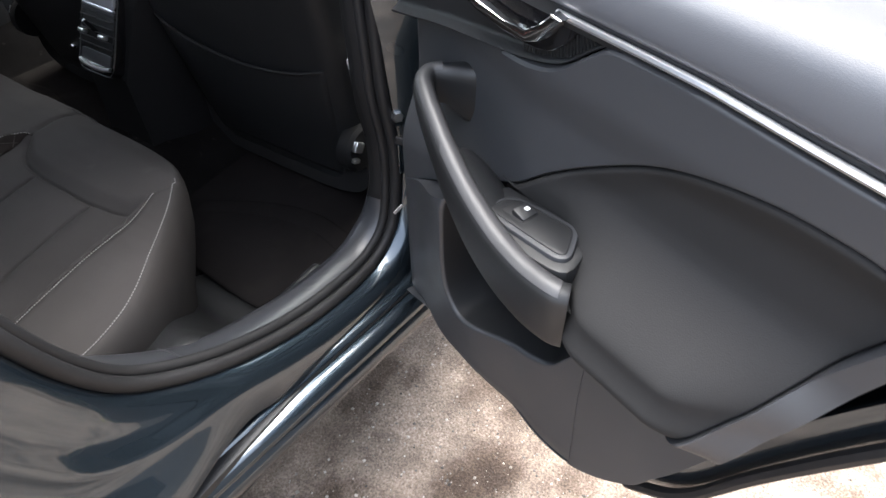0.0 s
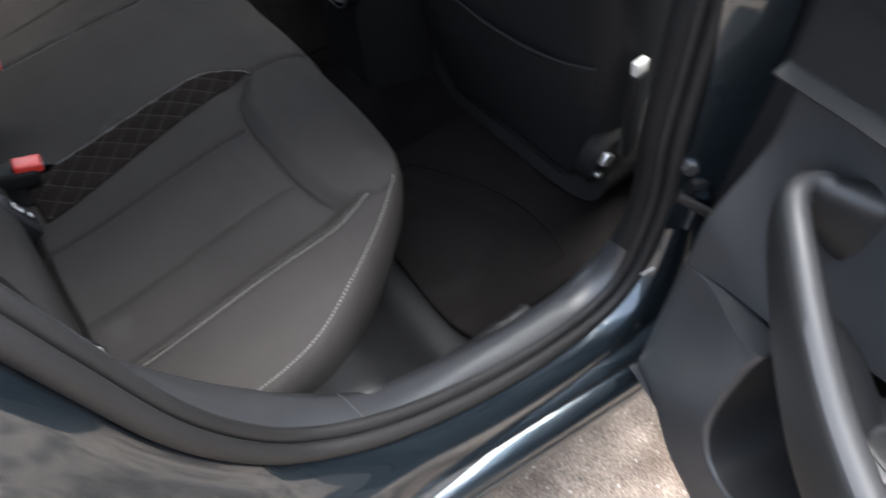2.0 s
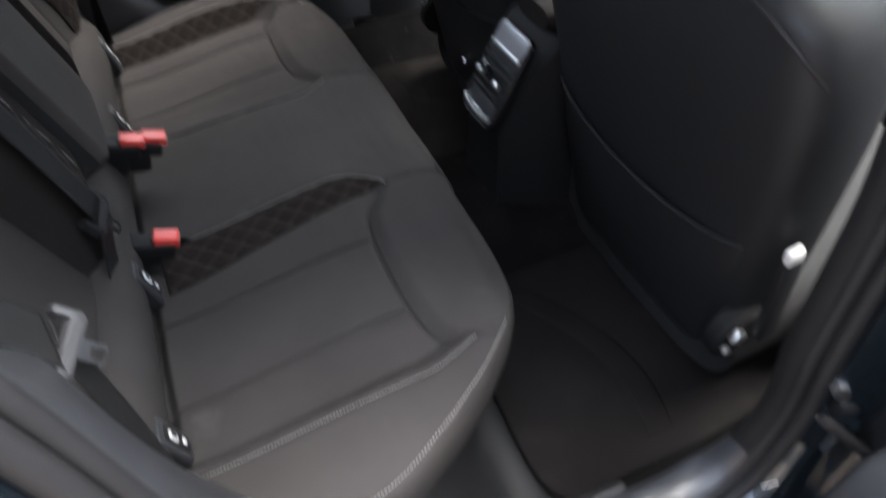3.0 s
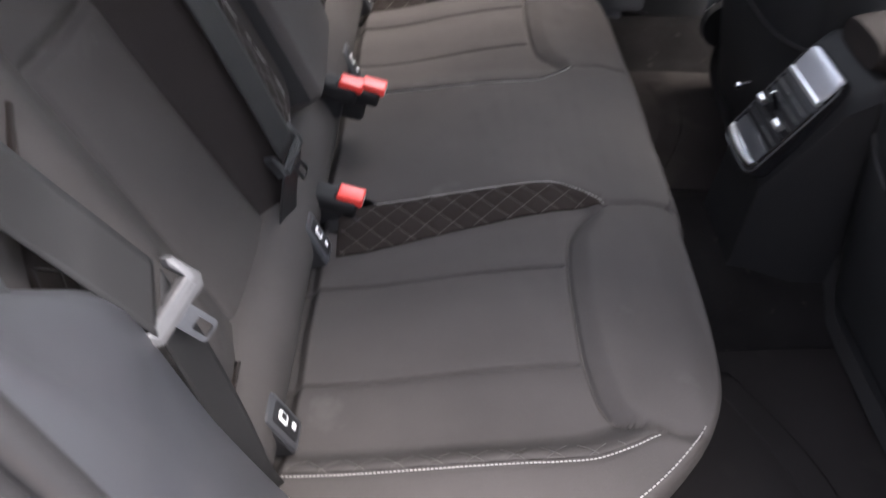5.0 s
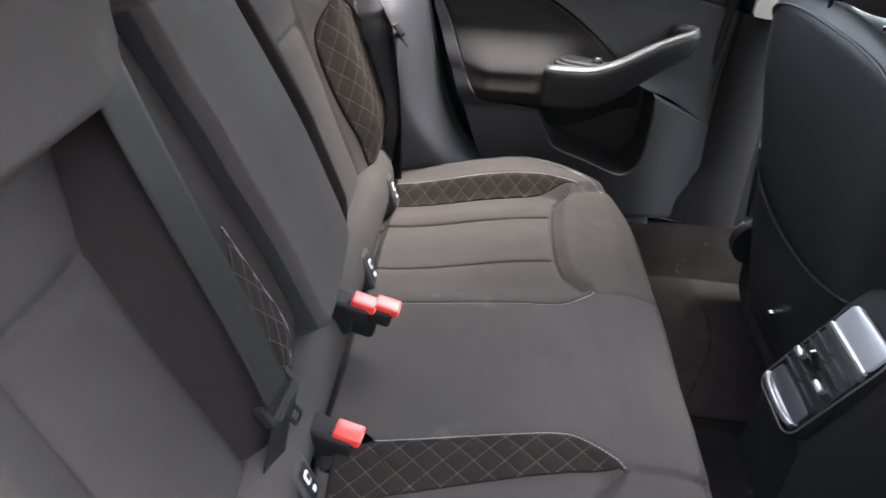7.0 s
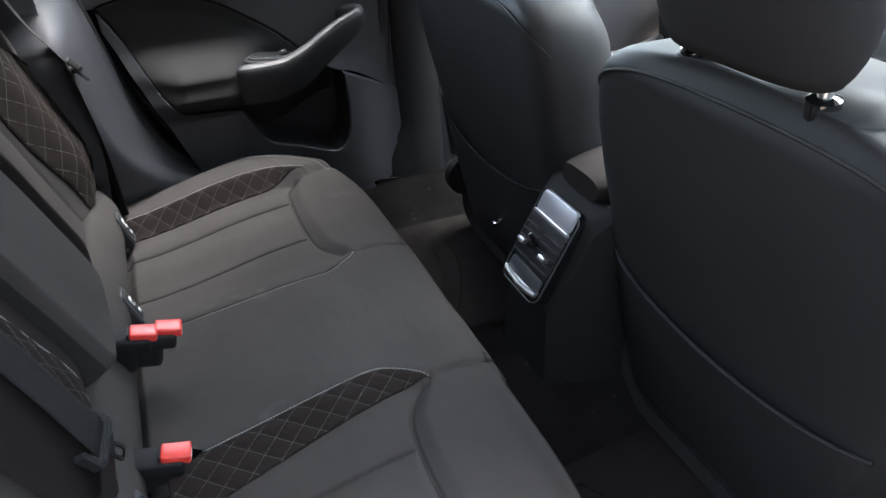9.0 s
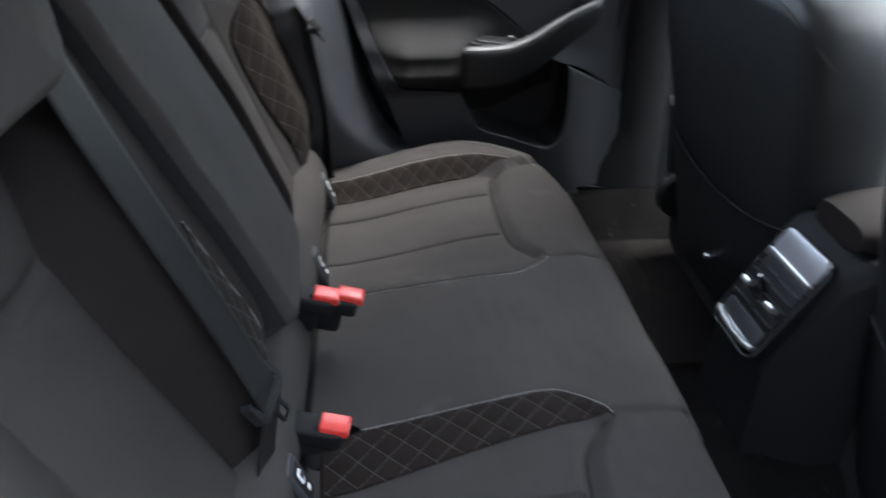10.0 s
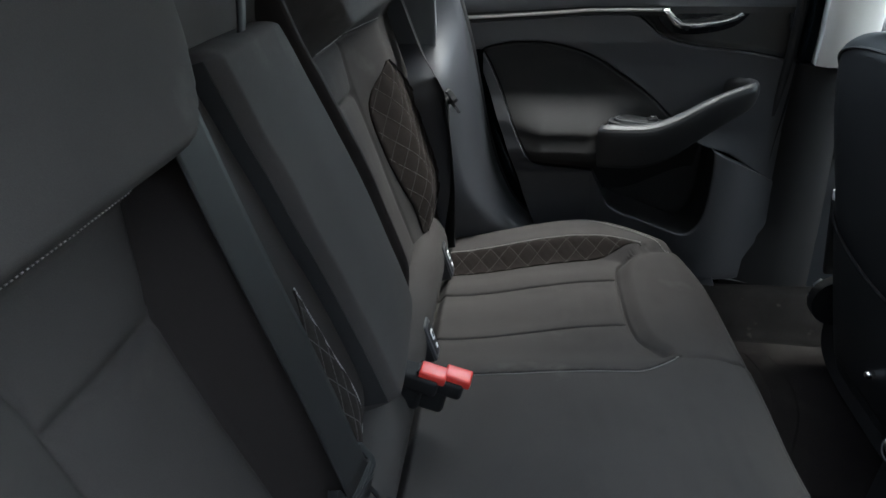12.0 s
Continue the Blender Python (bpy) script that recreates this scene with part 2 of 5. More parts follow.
ground_mat = material("worn_asphalt", (0.245, 0.205, 0.175), 0.9, 0, 230, 1.0, 0.65, 9, depth=0.006, spec=0.3)
gn, gl = ground_mat.node_tree.nodes, ground_mat.node_tree.links
damp, dramp, dmix = gn.new("ShaderNodeTexNoise"), gn.new("ShaderNodeValToRGB"), gn.new("ShaderNodeMix")
damp.inputs["Scale"].default_value, damp.inputs["Detail"].default_value = 4.5, 12.0
gco = gn.new("ShaderNodeTexCoord")
gl.new(gco.outputs["Object"], damp.inputs["Vector"])
dramp.color_ramp.elements[0].position, dramp.color_ramp.elements[1].position = 0.36, 0.53
dmix.data_type, dmix.blend_type = "RGBA", "MULTIPLY"
gl.new(damp.outputs["Fac"], dramp.inputs["Fac"])
dramp.color_ramp.elements[0].color, dramp.color_ramp.elements[1].color = (0.38, 0.33, 0.30, 1), (1, 1, 1, 1)
old = gn["Principled BSDF"].inputs["Base Color"].links[0].from_socket
dmix.inputs[0].default_value = 1.0
gl.new(old, dmix.inputs[6]), gl.new(dramp.outputs["Color"], dmix.inputs[7])
chip, cramp, cmix = gn.new("ShaderNodeTexVoronoi"), gn.new("ShaderNodeValToRGB"), gn.new("ShaderNodeMix")
chip.inputs["Scale"].default_value, chip.inputs["Randomness"].default_value = 240.0, 1.0
gl.new(gco.outputs["Object"], chip.inputs["Vector"])
gl.new(chip.outputs["Color"], cramp.inputs["Fac"])
cramp.color_ramp.elements[0].color, cramp.color_ramp.elements[1].color = (0.58, 0.54, 0.50, 1), (1.18, 1.16, 1.13, 1)
cmix.data_type, cmix.blend_type = "RGBA", "MULTIPLY"
cmix.inputs[0].default_value = 1.0
gl.new(dmix.outputs[2], cmix.inputs[6]), gl.new(cramp.outputs["Color"], cmix.inputs[7])
gl.new(cmix.outputs[2], gn["Principled BSDF"].inputs["Base Color"])
gx, gy = axis(0.6, 1.4, 0.02), axis(-1.3, 1.1, 0.02)
tagged(part("ground", skin([[(x, y, ground_height(x, y)) for y in gy] for x in gx]), ground_mat), "worn grey-brown asphalt with loose grit", "ground", kind="structure")


# unseen wall, added to keep low sky light out of the open doorway
wall_mat = material("sky_block_grey", (0.085, 0.08, 0.077), 0.9, 0, 120, 0.5, 0.2, 1.5, depth=0.006)
tagged(part("sky_block_wall", box((26, 0.25, 3.0), pose(1.0, -3.6, 1.5)), wall_mat), "plain grey unseen wall added to block low sky light", "wall", kind="structure")


# ---- rear bench ----
front_half = curve((0.0, 0.634), (0.10, 0.640), (0.18, 0.643), (0.24, 0.634), (0.30, 0.606), (0.34, 0.580), (0.376, 0.554), (0.41, 0.523), (0.435, 0.494), (0.455, 0.462), (0.470, 0.42), (0.478, 0.34), (0.480, 0.22))


inner_line = curve((-0.10, 0.143), (0.05, 0.140), (0.17, 0.134), (0.25, 0.130), (0.31, 0.127), (0.335, 0.131), (0.36, 0.145), (0.385, 0.163), (0.40, 0.168), (0.60, 0.168))
outer_line = curve((-0.10, 0.528), (0.02, 0.530), (0.12, 0.533), (0.24, 0.535), (0.31, 0.533), (0.35, 0.522), (0.388, 0.506), (0.42, 0.500), (0.60, 0.50))
band_low = curve((-0.10, 0.222), (0.033, 0.216), (0.12, 0.204), (0.21, 0.191), (0.30, 0.178), (0.36, 0.170), (0.40, 0.168))
thigh_seam = curve((0.10, 0.396), (0.168, 0.388), (0.178, 0.372), (0.19, 0.360), (0.21, 0.345), (0.235, 0.335), (0.29, 0.329), (0.36, 0.328), (0.42, 0.331), (0.46, 0.339), (0.485, 0.357), (0.505, 0.386), (0.56, 0.396))


def groove(d, depth, width):
    return depth * math.exp(-(d / width) ** 2) + 0.35 * depth * math.exp(-(d / (3.5 * width)) ** 2)


def cushion_height(x, y):
    a = abs(y)
    seatx = step(0.0, 0.34, x)
    st, ou = inner_line(x), outer_line(x)
    centre = 0.548 + 0.038 * seatx - 0.004 * step(0.09, 0.0, a)
    insert = 0.526 + 0.046 * seatx
    # sewn channels between softly padded ribs
    for g in (0.267, 0.410):
        insert -= groove(a - g, 0.0055, 0.0022) * (1 - step(0.318, 0.330, x))
    insert += 0.0035 * math.cos((a - 0.34) / 0.14 * 2 * math.pi) * (1 - seatx * 0.6) * step(0.24, 0.28, a) * step(0.44, 0.40, a) - 0.006 * step(0.43, 0.486, a)
    bolster = 0.549 + 0.049 * step(-0.02, 0.30, x) - 8.0 * max(0.0, a - 0.59) ** 2
    z = centre
    if a > st:
        z = centre + (insert - centre) * step(st, max(band_low(x), st + 0.02) + 0.012, a)
    if a > 0.46:
        z = insert + (bolster - insert) * step(ou - 0.044, ou - 0.002, a)
    # the thigh roll inside its curved seam
    seam = thigh_seam(a)
    if 0.14 < a < 0.56:
        d = x - seam
        top = 0.581 + 0.005 * math.sin(max(0, min(1, d / 0.14)) * math.pi)
        k = step(-0.001, 0.026, d) * step(0.163, 0.178, a) * step(0.520, 0.498, a)
        z = z + (top - z) * k
        z -= groove(d, 0.0050, 0.0024) * step(0.160, 0.172, a) * step(0.515, 0.500, a)
    z -= 0.012 * step(0.43, 0.49, x) + 0.016 * step(0.016, 0.0, x)
    z -= groove(a - st, 0.0030 + 0.0028 * step(0.385, 0.405, x), 0.0026)
    z -= groove(a - ou, 0.0026, 0.0026)
    z += 0.0012 * noise.noise(Vector((x * 9, y * 9, 1))) + 0.0006 * noise.noise(Vector((x * 30, y * 30, 5)))
    z += 0.0007 * noise.noise(Vector((x * 60, y * 14, 8))) * step(0.1, 0.35, x)
    return z


def build_bench():
    bench = thing("rear_bench_cushion", (0.22, 0, 0.3), "charcoal cloth rear bench cushion with pale contrast stitching and quilted bands", "seat")
    xs = [i / 170 * 0.42 - 0.06 for i in range(171)] + [0.322 + 0.0012 * i for i in range(22)]
    xs += [0.36 + 0.120 * (1 - (1 - i / 46) ** 1.6) for i in range(1, 47)]
    xs = sorted(x for x in xs if x <= 0.480)
    half = sorted([0.643 * i / 150 for i in range(151)] + [g + 0.0011 * k for g in (0.267, 0.410) for k in range(-8, 9)] + [0.112 + 0.0016 * k for k in range(40)] + [0.432 + 0.002 * k for k in range(50)])
    ss = [-q for q in half[:0:-1]] + half
    last = len(ss) - 1

    def across(x, q):
        p = 6 - 5 * step(0.33, 0.40, x)
        wide = front_half(x) + (0.013 * step(0.26, 0.36, x) * step(0.480, 0.44, x) if q > 0 else 0.0)
        return q + math.copysign(1, q) * (wide - 0.643) * (abs(q) / 0.643) ** p
    rows = [[(x, across(x, s), cushion_height(x, across(x, s))) for s in ss] for x in xs]
    bm = bmesh.new()
    vs = [[bm.verts.new(p) for p in r] for r in rows]
    for i in range(len(xs) - 1):
        for j in range(last):
            bm.faces.new((vs[i][j], vs[i][j + 1], vs[i + 1][j + 1], vs[i + 1][j]))
    # the rim rolls over and falls to the floor
    rim = [vs[i][0] for i in range(len(xs))] + vs[-1][1:-1] + [vs[i][last] for i in range(len(xs) - 1, -1, -1)]
    co = [v.co.copy() for v in rim]
    nrm = []
    for i in range(len(co)):
        t = co[min(i + 3, len(co) - 1)] - co[max(i - 3, 0)]
        nrm.append(Vector((t.y, -t.x, 0)).normalized() * -1)
    if nrm[len(nrm) // 2].x < 0:
        nrm = [-n for n in nrm]
    prev = rim
    for off, drop in ((0.004, 0.002), (0.008, 0.006), (0.012, 0.014), (0.015, 0.028), (0.014, 0.05), (0.007, 0.09), (-0.010, 0.15), (-0.035, 0.24), (-0.045, 0.30)):
        ring = [bm.verts.new(c + n * (off if off < 0 else off * (0.62 if c.y < -0.2 else 1.0)) - Vector((0, 0, drop))) for c, n in zip(co, nrm)]
        for i in range(len(ring) - 1):
            bm.faces.new((prev[i], prev[i + 1], ring[i + 1], ring[i]))
        prev = ring
    part("cushion", bm, CLOTH, bench, sharp=0)
    for side in (-1, 1):
        # quilted bands on the slopes beside the sewn edges
        for which in ("inner", "outer"):
            x0, x1 = (0.030, 0.392) if which == "inner" else (0.015, 0.388)

            def limits(x):
                if which == "inner":
                    lo = inner_line(x) + 0.0025
                    hi = max(band_low(x), lo + 0.0006)
                    return (lo, hi) if side < 0 else (lo, lo + 0.10 * (hi - lo) + 0.002)
                hi = outer_line(x) - 0.0025
                lo = hi - 0.040 * step(x1 + 0.002, x1 - 0.10, x) - 0.0006
                return (lo, hi) if side > 0 else (hi - 0.45 * (hi - lo), hi)
            rws = []
            for i in range(110):
                x = x0 + (x1 - x0) * i / 109
                lo, hi = limits(x)
                r = []
                for j in range(19):
                    a = lo + (hi - lo) * j / 18
                    p, q = (x * 0.8 + a) / 0.030, (x * 0.8 - a) / 0.030
                    puff = 0.0024 * min(1, abs(math.sin(math.pi * p)) * 1.5) * min(1, abs(math.sin(math.pi * q)) * 1.5) * min(1, (hi - lo) / 0.02)
                    r.append((x, side * a, cushion_height(x, side * a) + 0.0010 + puff))
                rws.append(r)
            part("quilted_band", slab(rws, (0, 0, -0.003)), QUILT if (which == "inner") == (side < 0) else CLOTH, bench, "quilted diamond band", sharp=0)
            # the diamond threads
            bmt = bmesh.new()
            for sgn in (1, -1):
                for k in range(-30, 60):
                    pts = []
                    for i in range(60):
                        a = 0.12 + 0.11 * i / 59 if which == "inner" else 0.48 + 0.065 * i / 59
                        x = (k * 0.030 - sgn * a) / 0.8
                        if not x0 + 0.004 < x < x1 - 0.012:
                            continue
                        lo, hi = limits(x)
                        if lo < a < hi:
                            pts.append((x, side * a, cushion_height(x, side * a) + 0.0015))
                    if len(pts) > 3:
                        tube(pts[::3] + pts[-1:], 0.00055, 4, bm=bmt)
            tagged(part("quilt_thread", bmt, STITCH_DIM, bench, "pale quilting thread"), kind="stuff")
        # contrast seams, each a row of single stitches
        inner = [(x, side * (inner_line(x) - 0.001)) for x in [0.060 + 0.0040 * i for i in range(83)]]
        outer = [(x, side * (outer_line(x) + 0.001)) for x in [0.012 + 0.0040 * i for i in range(94)]]
        edge = []
        for i in range(84):
            x = 0.435 - i * 0.0042
            edge.append((x, side * (front_half(x) - 0.002)))
        for nm, line, lift, mt in (("inner_seam", inner, 0.0022, STITCH), ("outer_seam", outer, 0.0032, STITCH), ("edge_seam", edge, None, STITCH)):
            bms = bmesh.new()
            pts = [Vector((x, y, cushion_height(x, math.copysign(min(abs(y), front_half(x)), y)) + (lift if lift else 0.0012))) for x, y in line]
            for a, b in zip(pts, pts[1:]):
                d = b - a
                tube([a + d * 0.18, a + d * 0.5 + Vector((0, 0, 0.0006)), b - d * 0.18], 0.0008, 5, bm=bms)
            tagged(part(nm, bms, mt, bench, "row of pale contrast stitches"), kind="stuff")
    return bench


bench_thing = build_bench()

# ---- rear backrest ----
LEAN17 = math.tan(radians(17))


def back_point(y, z, h):
    """A point of the rear backrest: y across, z up, h proud of its plane."""
    c, s = math.cos(radians(17)), math.sin(radians(17))
    return Vector((-0.03 - LEAN17 * (z - 0.6) + h * c, y, z + h * s))


inner_seam = curve((0.56, 0.245), (0.64, 0.256), (0.75, 0.266), (0.83, 0.272), (0.913, 0.274), (0.945, 0.264), (1.0, 0.238), (1.04, 0.21), (1.3, 0.15))
outer_seam = curve((0.56, 0.41), (0.67, 0.398), (0.82, 0.392), (0.915, 0.390), (0.955, 0.394), (1.02, 0.41), (1.3, 0.46))


near_inner = curve((0.54, 0.092), (0.69, 0.090), (0.76, 0.092), (0.83, 0.099), (0.885, 0.110), (0.947, 0.119), (0.988, 0.128), (1.032, 0.136), (1.06, 0.141), (1.12, 0.148), (1.25, 0.16))
far_inner = curve((0.54, 0.160), (0.66, 0.162), (0.70, 0.161), (0.78, 0.155), (0.86, 0.144), (0.98, 0.108), (1.06, 0.082), (1.25, 0.070))


def shoulder_foot(a):
    """The lower edge of the shoulder pad, which turns up at its inner end."""
    return 0.994 + 0.075 * min(1.5, max(0.0, (0.245 - a) / 0.058)) ** 2.4


def insert_edge(z, side):
    """The seam between the inner bolster and the grey insert."""
    return inner_seam(z) - (0.040 if side > 0 else 0.010)


def back_height(a, z, side=-1):
    """How far the outer seat's backrest stands proud, a from the car's middle."""
    i, o = insert_edge(z, side), outer_seam(z)
    edge = (near_inner if side < 0 else far_inner)(z)
    full = i - 0.05 if side < 0 else edge + 0.010
    h = 0.0
    if i < a < o:
        h = 0.004 * math.sin((a - i) / (o - i) * math.pi)
    inb, outb = step(i + 0.006, full, a), step(o - 0.006, o + 0.09, a)
    h += ((0.058 if side < 0 else 0.054) * inb + 0.048 * outb) * (0.30 + 0.70 * step(0.60, 0.72, z))
    h -= groove(a - i, 0.0045, 0.003) + groove(a - o, 0.0045, 0.003)
    h -= groove(z - 0.915, 0.008, 0.006) * step(i - 0.005, i + 0.01, a) * step(o + 0.005, o - 0.01, a)
    d = z - shoulder_foot(a)
    head = step(-0.002, 0.030, d)
    h = h * (1 - head) + head * (0.074 + 0.016 * math.sin(min(1, max(0, d / 0.2)) * math.pi))
    h -= groove(d, 0.004, 0.004) * step(0.24, 0.26, a) * step(0.5, 0.45, a)
    h -= 45 * max(0, a - 0.588) ** 2
    if side < 0:
        h -= 0.014 * step(0.195, edge + 0.01, a)
    h -= 0.075 * (step(edge + 0.010, edge - 0.006, a) if side < 0 else step(edge + 0.007, edge - 0.005, a))
    h += 0.0012 * noise.noise(Vector((a * 9, z * 9, 2))) + 0.0005 * noise.noise(Vector((a * 34, z * 34, 7)))
    return h


def build_backrest(side):
    back = thing("folding_seatback", (-0.08, side * 0.36, 0.55), "charcoal cloth outer rear backrest with stitched shoulder panel", "seat back", "rear backrests")
    zs = [0.55 + 0.68 * i / 190 for i in range(191)]
    inner_edge = near_inner if side < 0 else far_inner

    def across(z):
        i, o, e = insert_edge(z, side), outer_seam(z), inner_edge(z) - 0.007
        return [e + 0.024 * j / 16 for j in range(16)] + [e + 0.024 + (i - e - 0.024) * j / 36 for j in range(36)] + [i + (o - i) * j / 44 for j in range(44)] + [o + (0.634 - o) * j / 60 for j in range(61)]
    rows = [[back_point(side * q, z, back_height(q, z, side) - 0.04 * step(1.15, 1.23, z)) for q in across(z)] for z in zs]
    bm = slab(rows, (-0.09, 0, 0))
    bm.verts.index_update()
    for f in bm.faces:
        m = f.calc_center_median()
        zz = m.z
        if abs(m.y) < insert_edge(zz - 0.008, side) and zz < shoulder_foot(abs(m.y)) + 0.02:
            f.material_index = 1
    part("backrest_pad", bm, [CLOTH, CLOTH_BROWN], back, sharp=0)
    # stitched seam below the shoulder panel
    bms = bmesh.new()
    pts = []
    for k in range(62):
        a = 0.235 + 0.0042 * k
        z = shoulder_foot(a) + 0.006
        pts.append(back_point(side * a, z, back_height(a, z, side) + 0.0015))
    for a, b in zip(pts, pts[1:]):
        tube([a.lerp(b, 0.24), b.lerp(a, 0.24)], 0.0006, 5, bm=bms)
    tagged(part("shoulder_seam", bms, STITCH, back, "row of pale contrast stitches"), kind="stuff")
    # quilted inner flank beside the centre belt; on the other side the armrest hides it
    if side < 0:
        flank = curve((0.640, 0.141), (0.68, 0.139), (0.73, 0.131), (0.79, 0.145), (0.845, 0.160), (0.87, 0.166))
        rws, bq = [], bmesh.new()
        for i in range(50):
            z = 0.642 + 0.222 * i / 49
            a1 = flank(z)
            wide = 0.058 * step(0.868, 0.80, z) + 0.001
            r = []
            for j in range(13):
                a = a1 + wide * j / 12
                p, q = (z * 0.8 + a) / 0.034, (z * 0.8 - a) / 0.034
                puff = 0.0018 * min(1, abs(math.sin(math.pi * p)) * 1.4) * min(1, abs(math.sin(math.pi * q)) * 1.4)
                r.append(back_point(-a, z, back_height(a, z) + 0.0012 + puff))
            rws.append(r)
        part("quilted_flank", slab(rws, (-0.003, 0, 0)), QUILT, back, "dark quilted flank", sharp=0)
        for sgn in (1, -1):
            for k in range(-20, 60):
                pts = []
                for i in range(60):
                    z = 0.65 + 0.20 * i / 59
                    a = sgn * (k * 0.034 - z * 0.8)
                    if flank(z) + 0.002 < a < flank(z) + 0.058 * step(0.868, 0.80, z):
                        pts.append(back_point(-a, z, back_height(a, z) + 0.0018))
                if len(pts) > 2:
                    tube(pts, 0.0005, 4, bm=bq)
        tagged(part("flank_thread", bq, STITCH_DIM, back, "pale quilting stitches"), kind="stuff")
        bq = bmesh.new()
        edge = [back_point(-flank(z) + 0.001, z, back_height(flank(z) - 0.001, z) + 0.002) for z in [0.64 + 0.0042 * k for k in range(55)]]
        for a, b in zip(edge, edge[1:]):
            tube([a.lerp(b, 0.16), b.lerp(a, 0.16)], 0.0008, 5, bm=bq)
        tagged(part("flank_seam", bq, STITCH, back, "row of pale contrast stitches"), kind="stuff")
    # quilted outer flank
    quilt_in = curve((0.63, 0.446), (0.64, 0.440), (0.70, 0.425), (0.76, 0.412), (0.82, 0.405), (0.87, 0.406), (0.90, 0.420), (0.935, 0.470))
    if side < 0:
        quilt_in = curve((0.63, 0.446), (0.645, 0.50), (0.66, 0.548), (0.74, 0.560), (0.86, 0.535), (0.90, 0.510), (0.935, 0.472))
    quilt_out = curve((0.63, 0.447), (0.645, 0.50), (0.66, 0.552), (0.70, 0.592), (0.735, 0.603), (0.78, 0.602), (0.815, 0.594), (0.86, 0.565), (0.90, 0.525), (0.935, 0.474))
    rws, bq = [], bmesh.new()
    for i in range(80):
        z = 0.632 + 0.302 * i / 79
        r = []
        for j in range(24):
            a = quilt_in(z) + (quilt_out(z) - quilt_in(z)) * j / 23
            p, q = (z * 0.8 + a) / 0.036, (z * 0.8 - a) / 0.036
            r.append(back_point(side * a, z, back_height(a, z, side) + 0.0012 + 0.0022 * min(1, abs(math.sin(math.pi * p)) * 1.4) * min(1, abs(math.sin(math.pi * q)) * 1.4)))
        rws.append(r)
    part("quilted_flank", slab(rws, (-0.003, 0, 0)), QUILT, back, "dark quilted flank", sharp=0)
    for sgn in (1, -1):
        for k in range(-40, 70):
            pts = []
            for i in range(90):
                z = 0.635 + 0.296 * i / 89
                a = sgn * (k * 0.036 - z * 0.8)
                if quilt_in(z) + 0.002 < a < quilt_out(z) - 0.002:
                    pts.append(back_point(side * a, z, back_height(a, z, side) + 0.0018))
            if len(pts) > 3:
                tube(pts[::2] + pts[-1:], 0.0006, 4, bm=bq)
    tagged(part("flank_thread", bq, STITCH_DIM, back, "pale quilting stitches"), kind="stuff")
    part("flank_piping", tube([r[-1] + Vector((0.002, 0, 0)) for r in rws], 0.0016, 6), CLOTH_BROWN, back, "sewn edge of the quilted flank")


for s in (-1, 1):
    build_backrest(s)


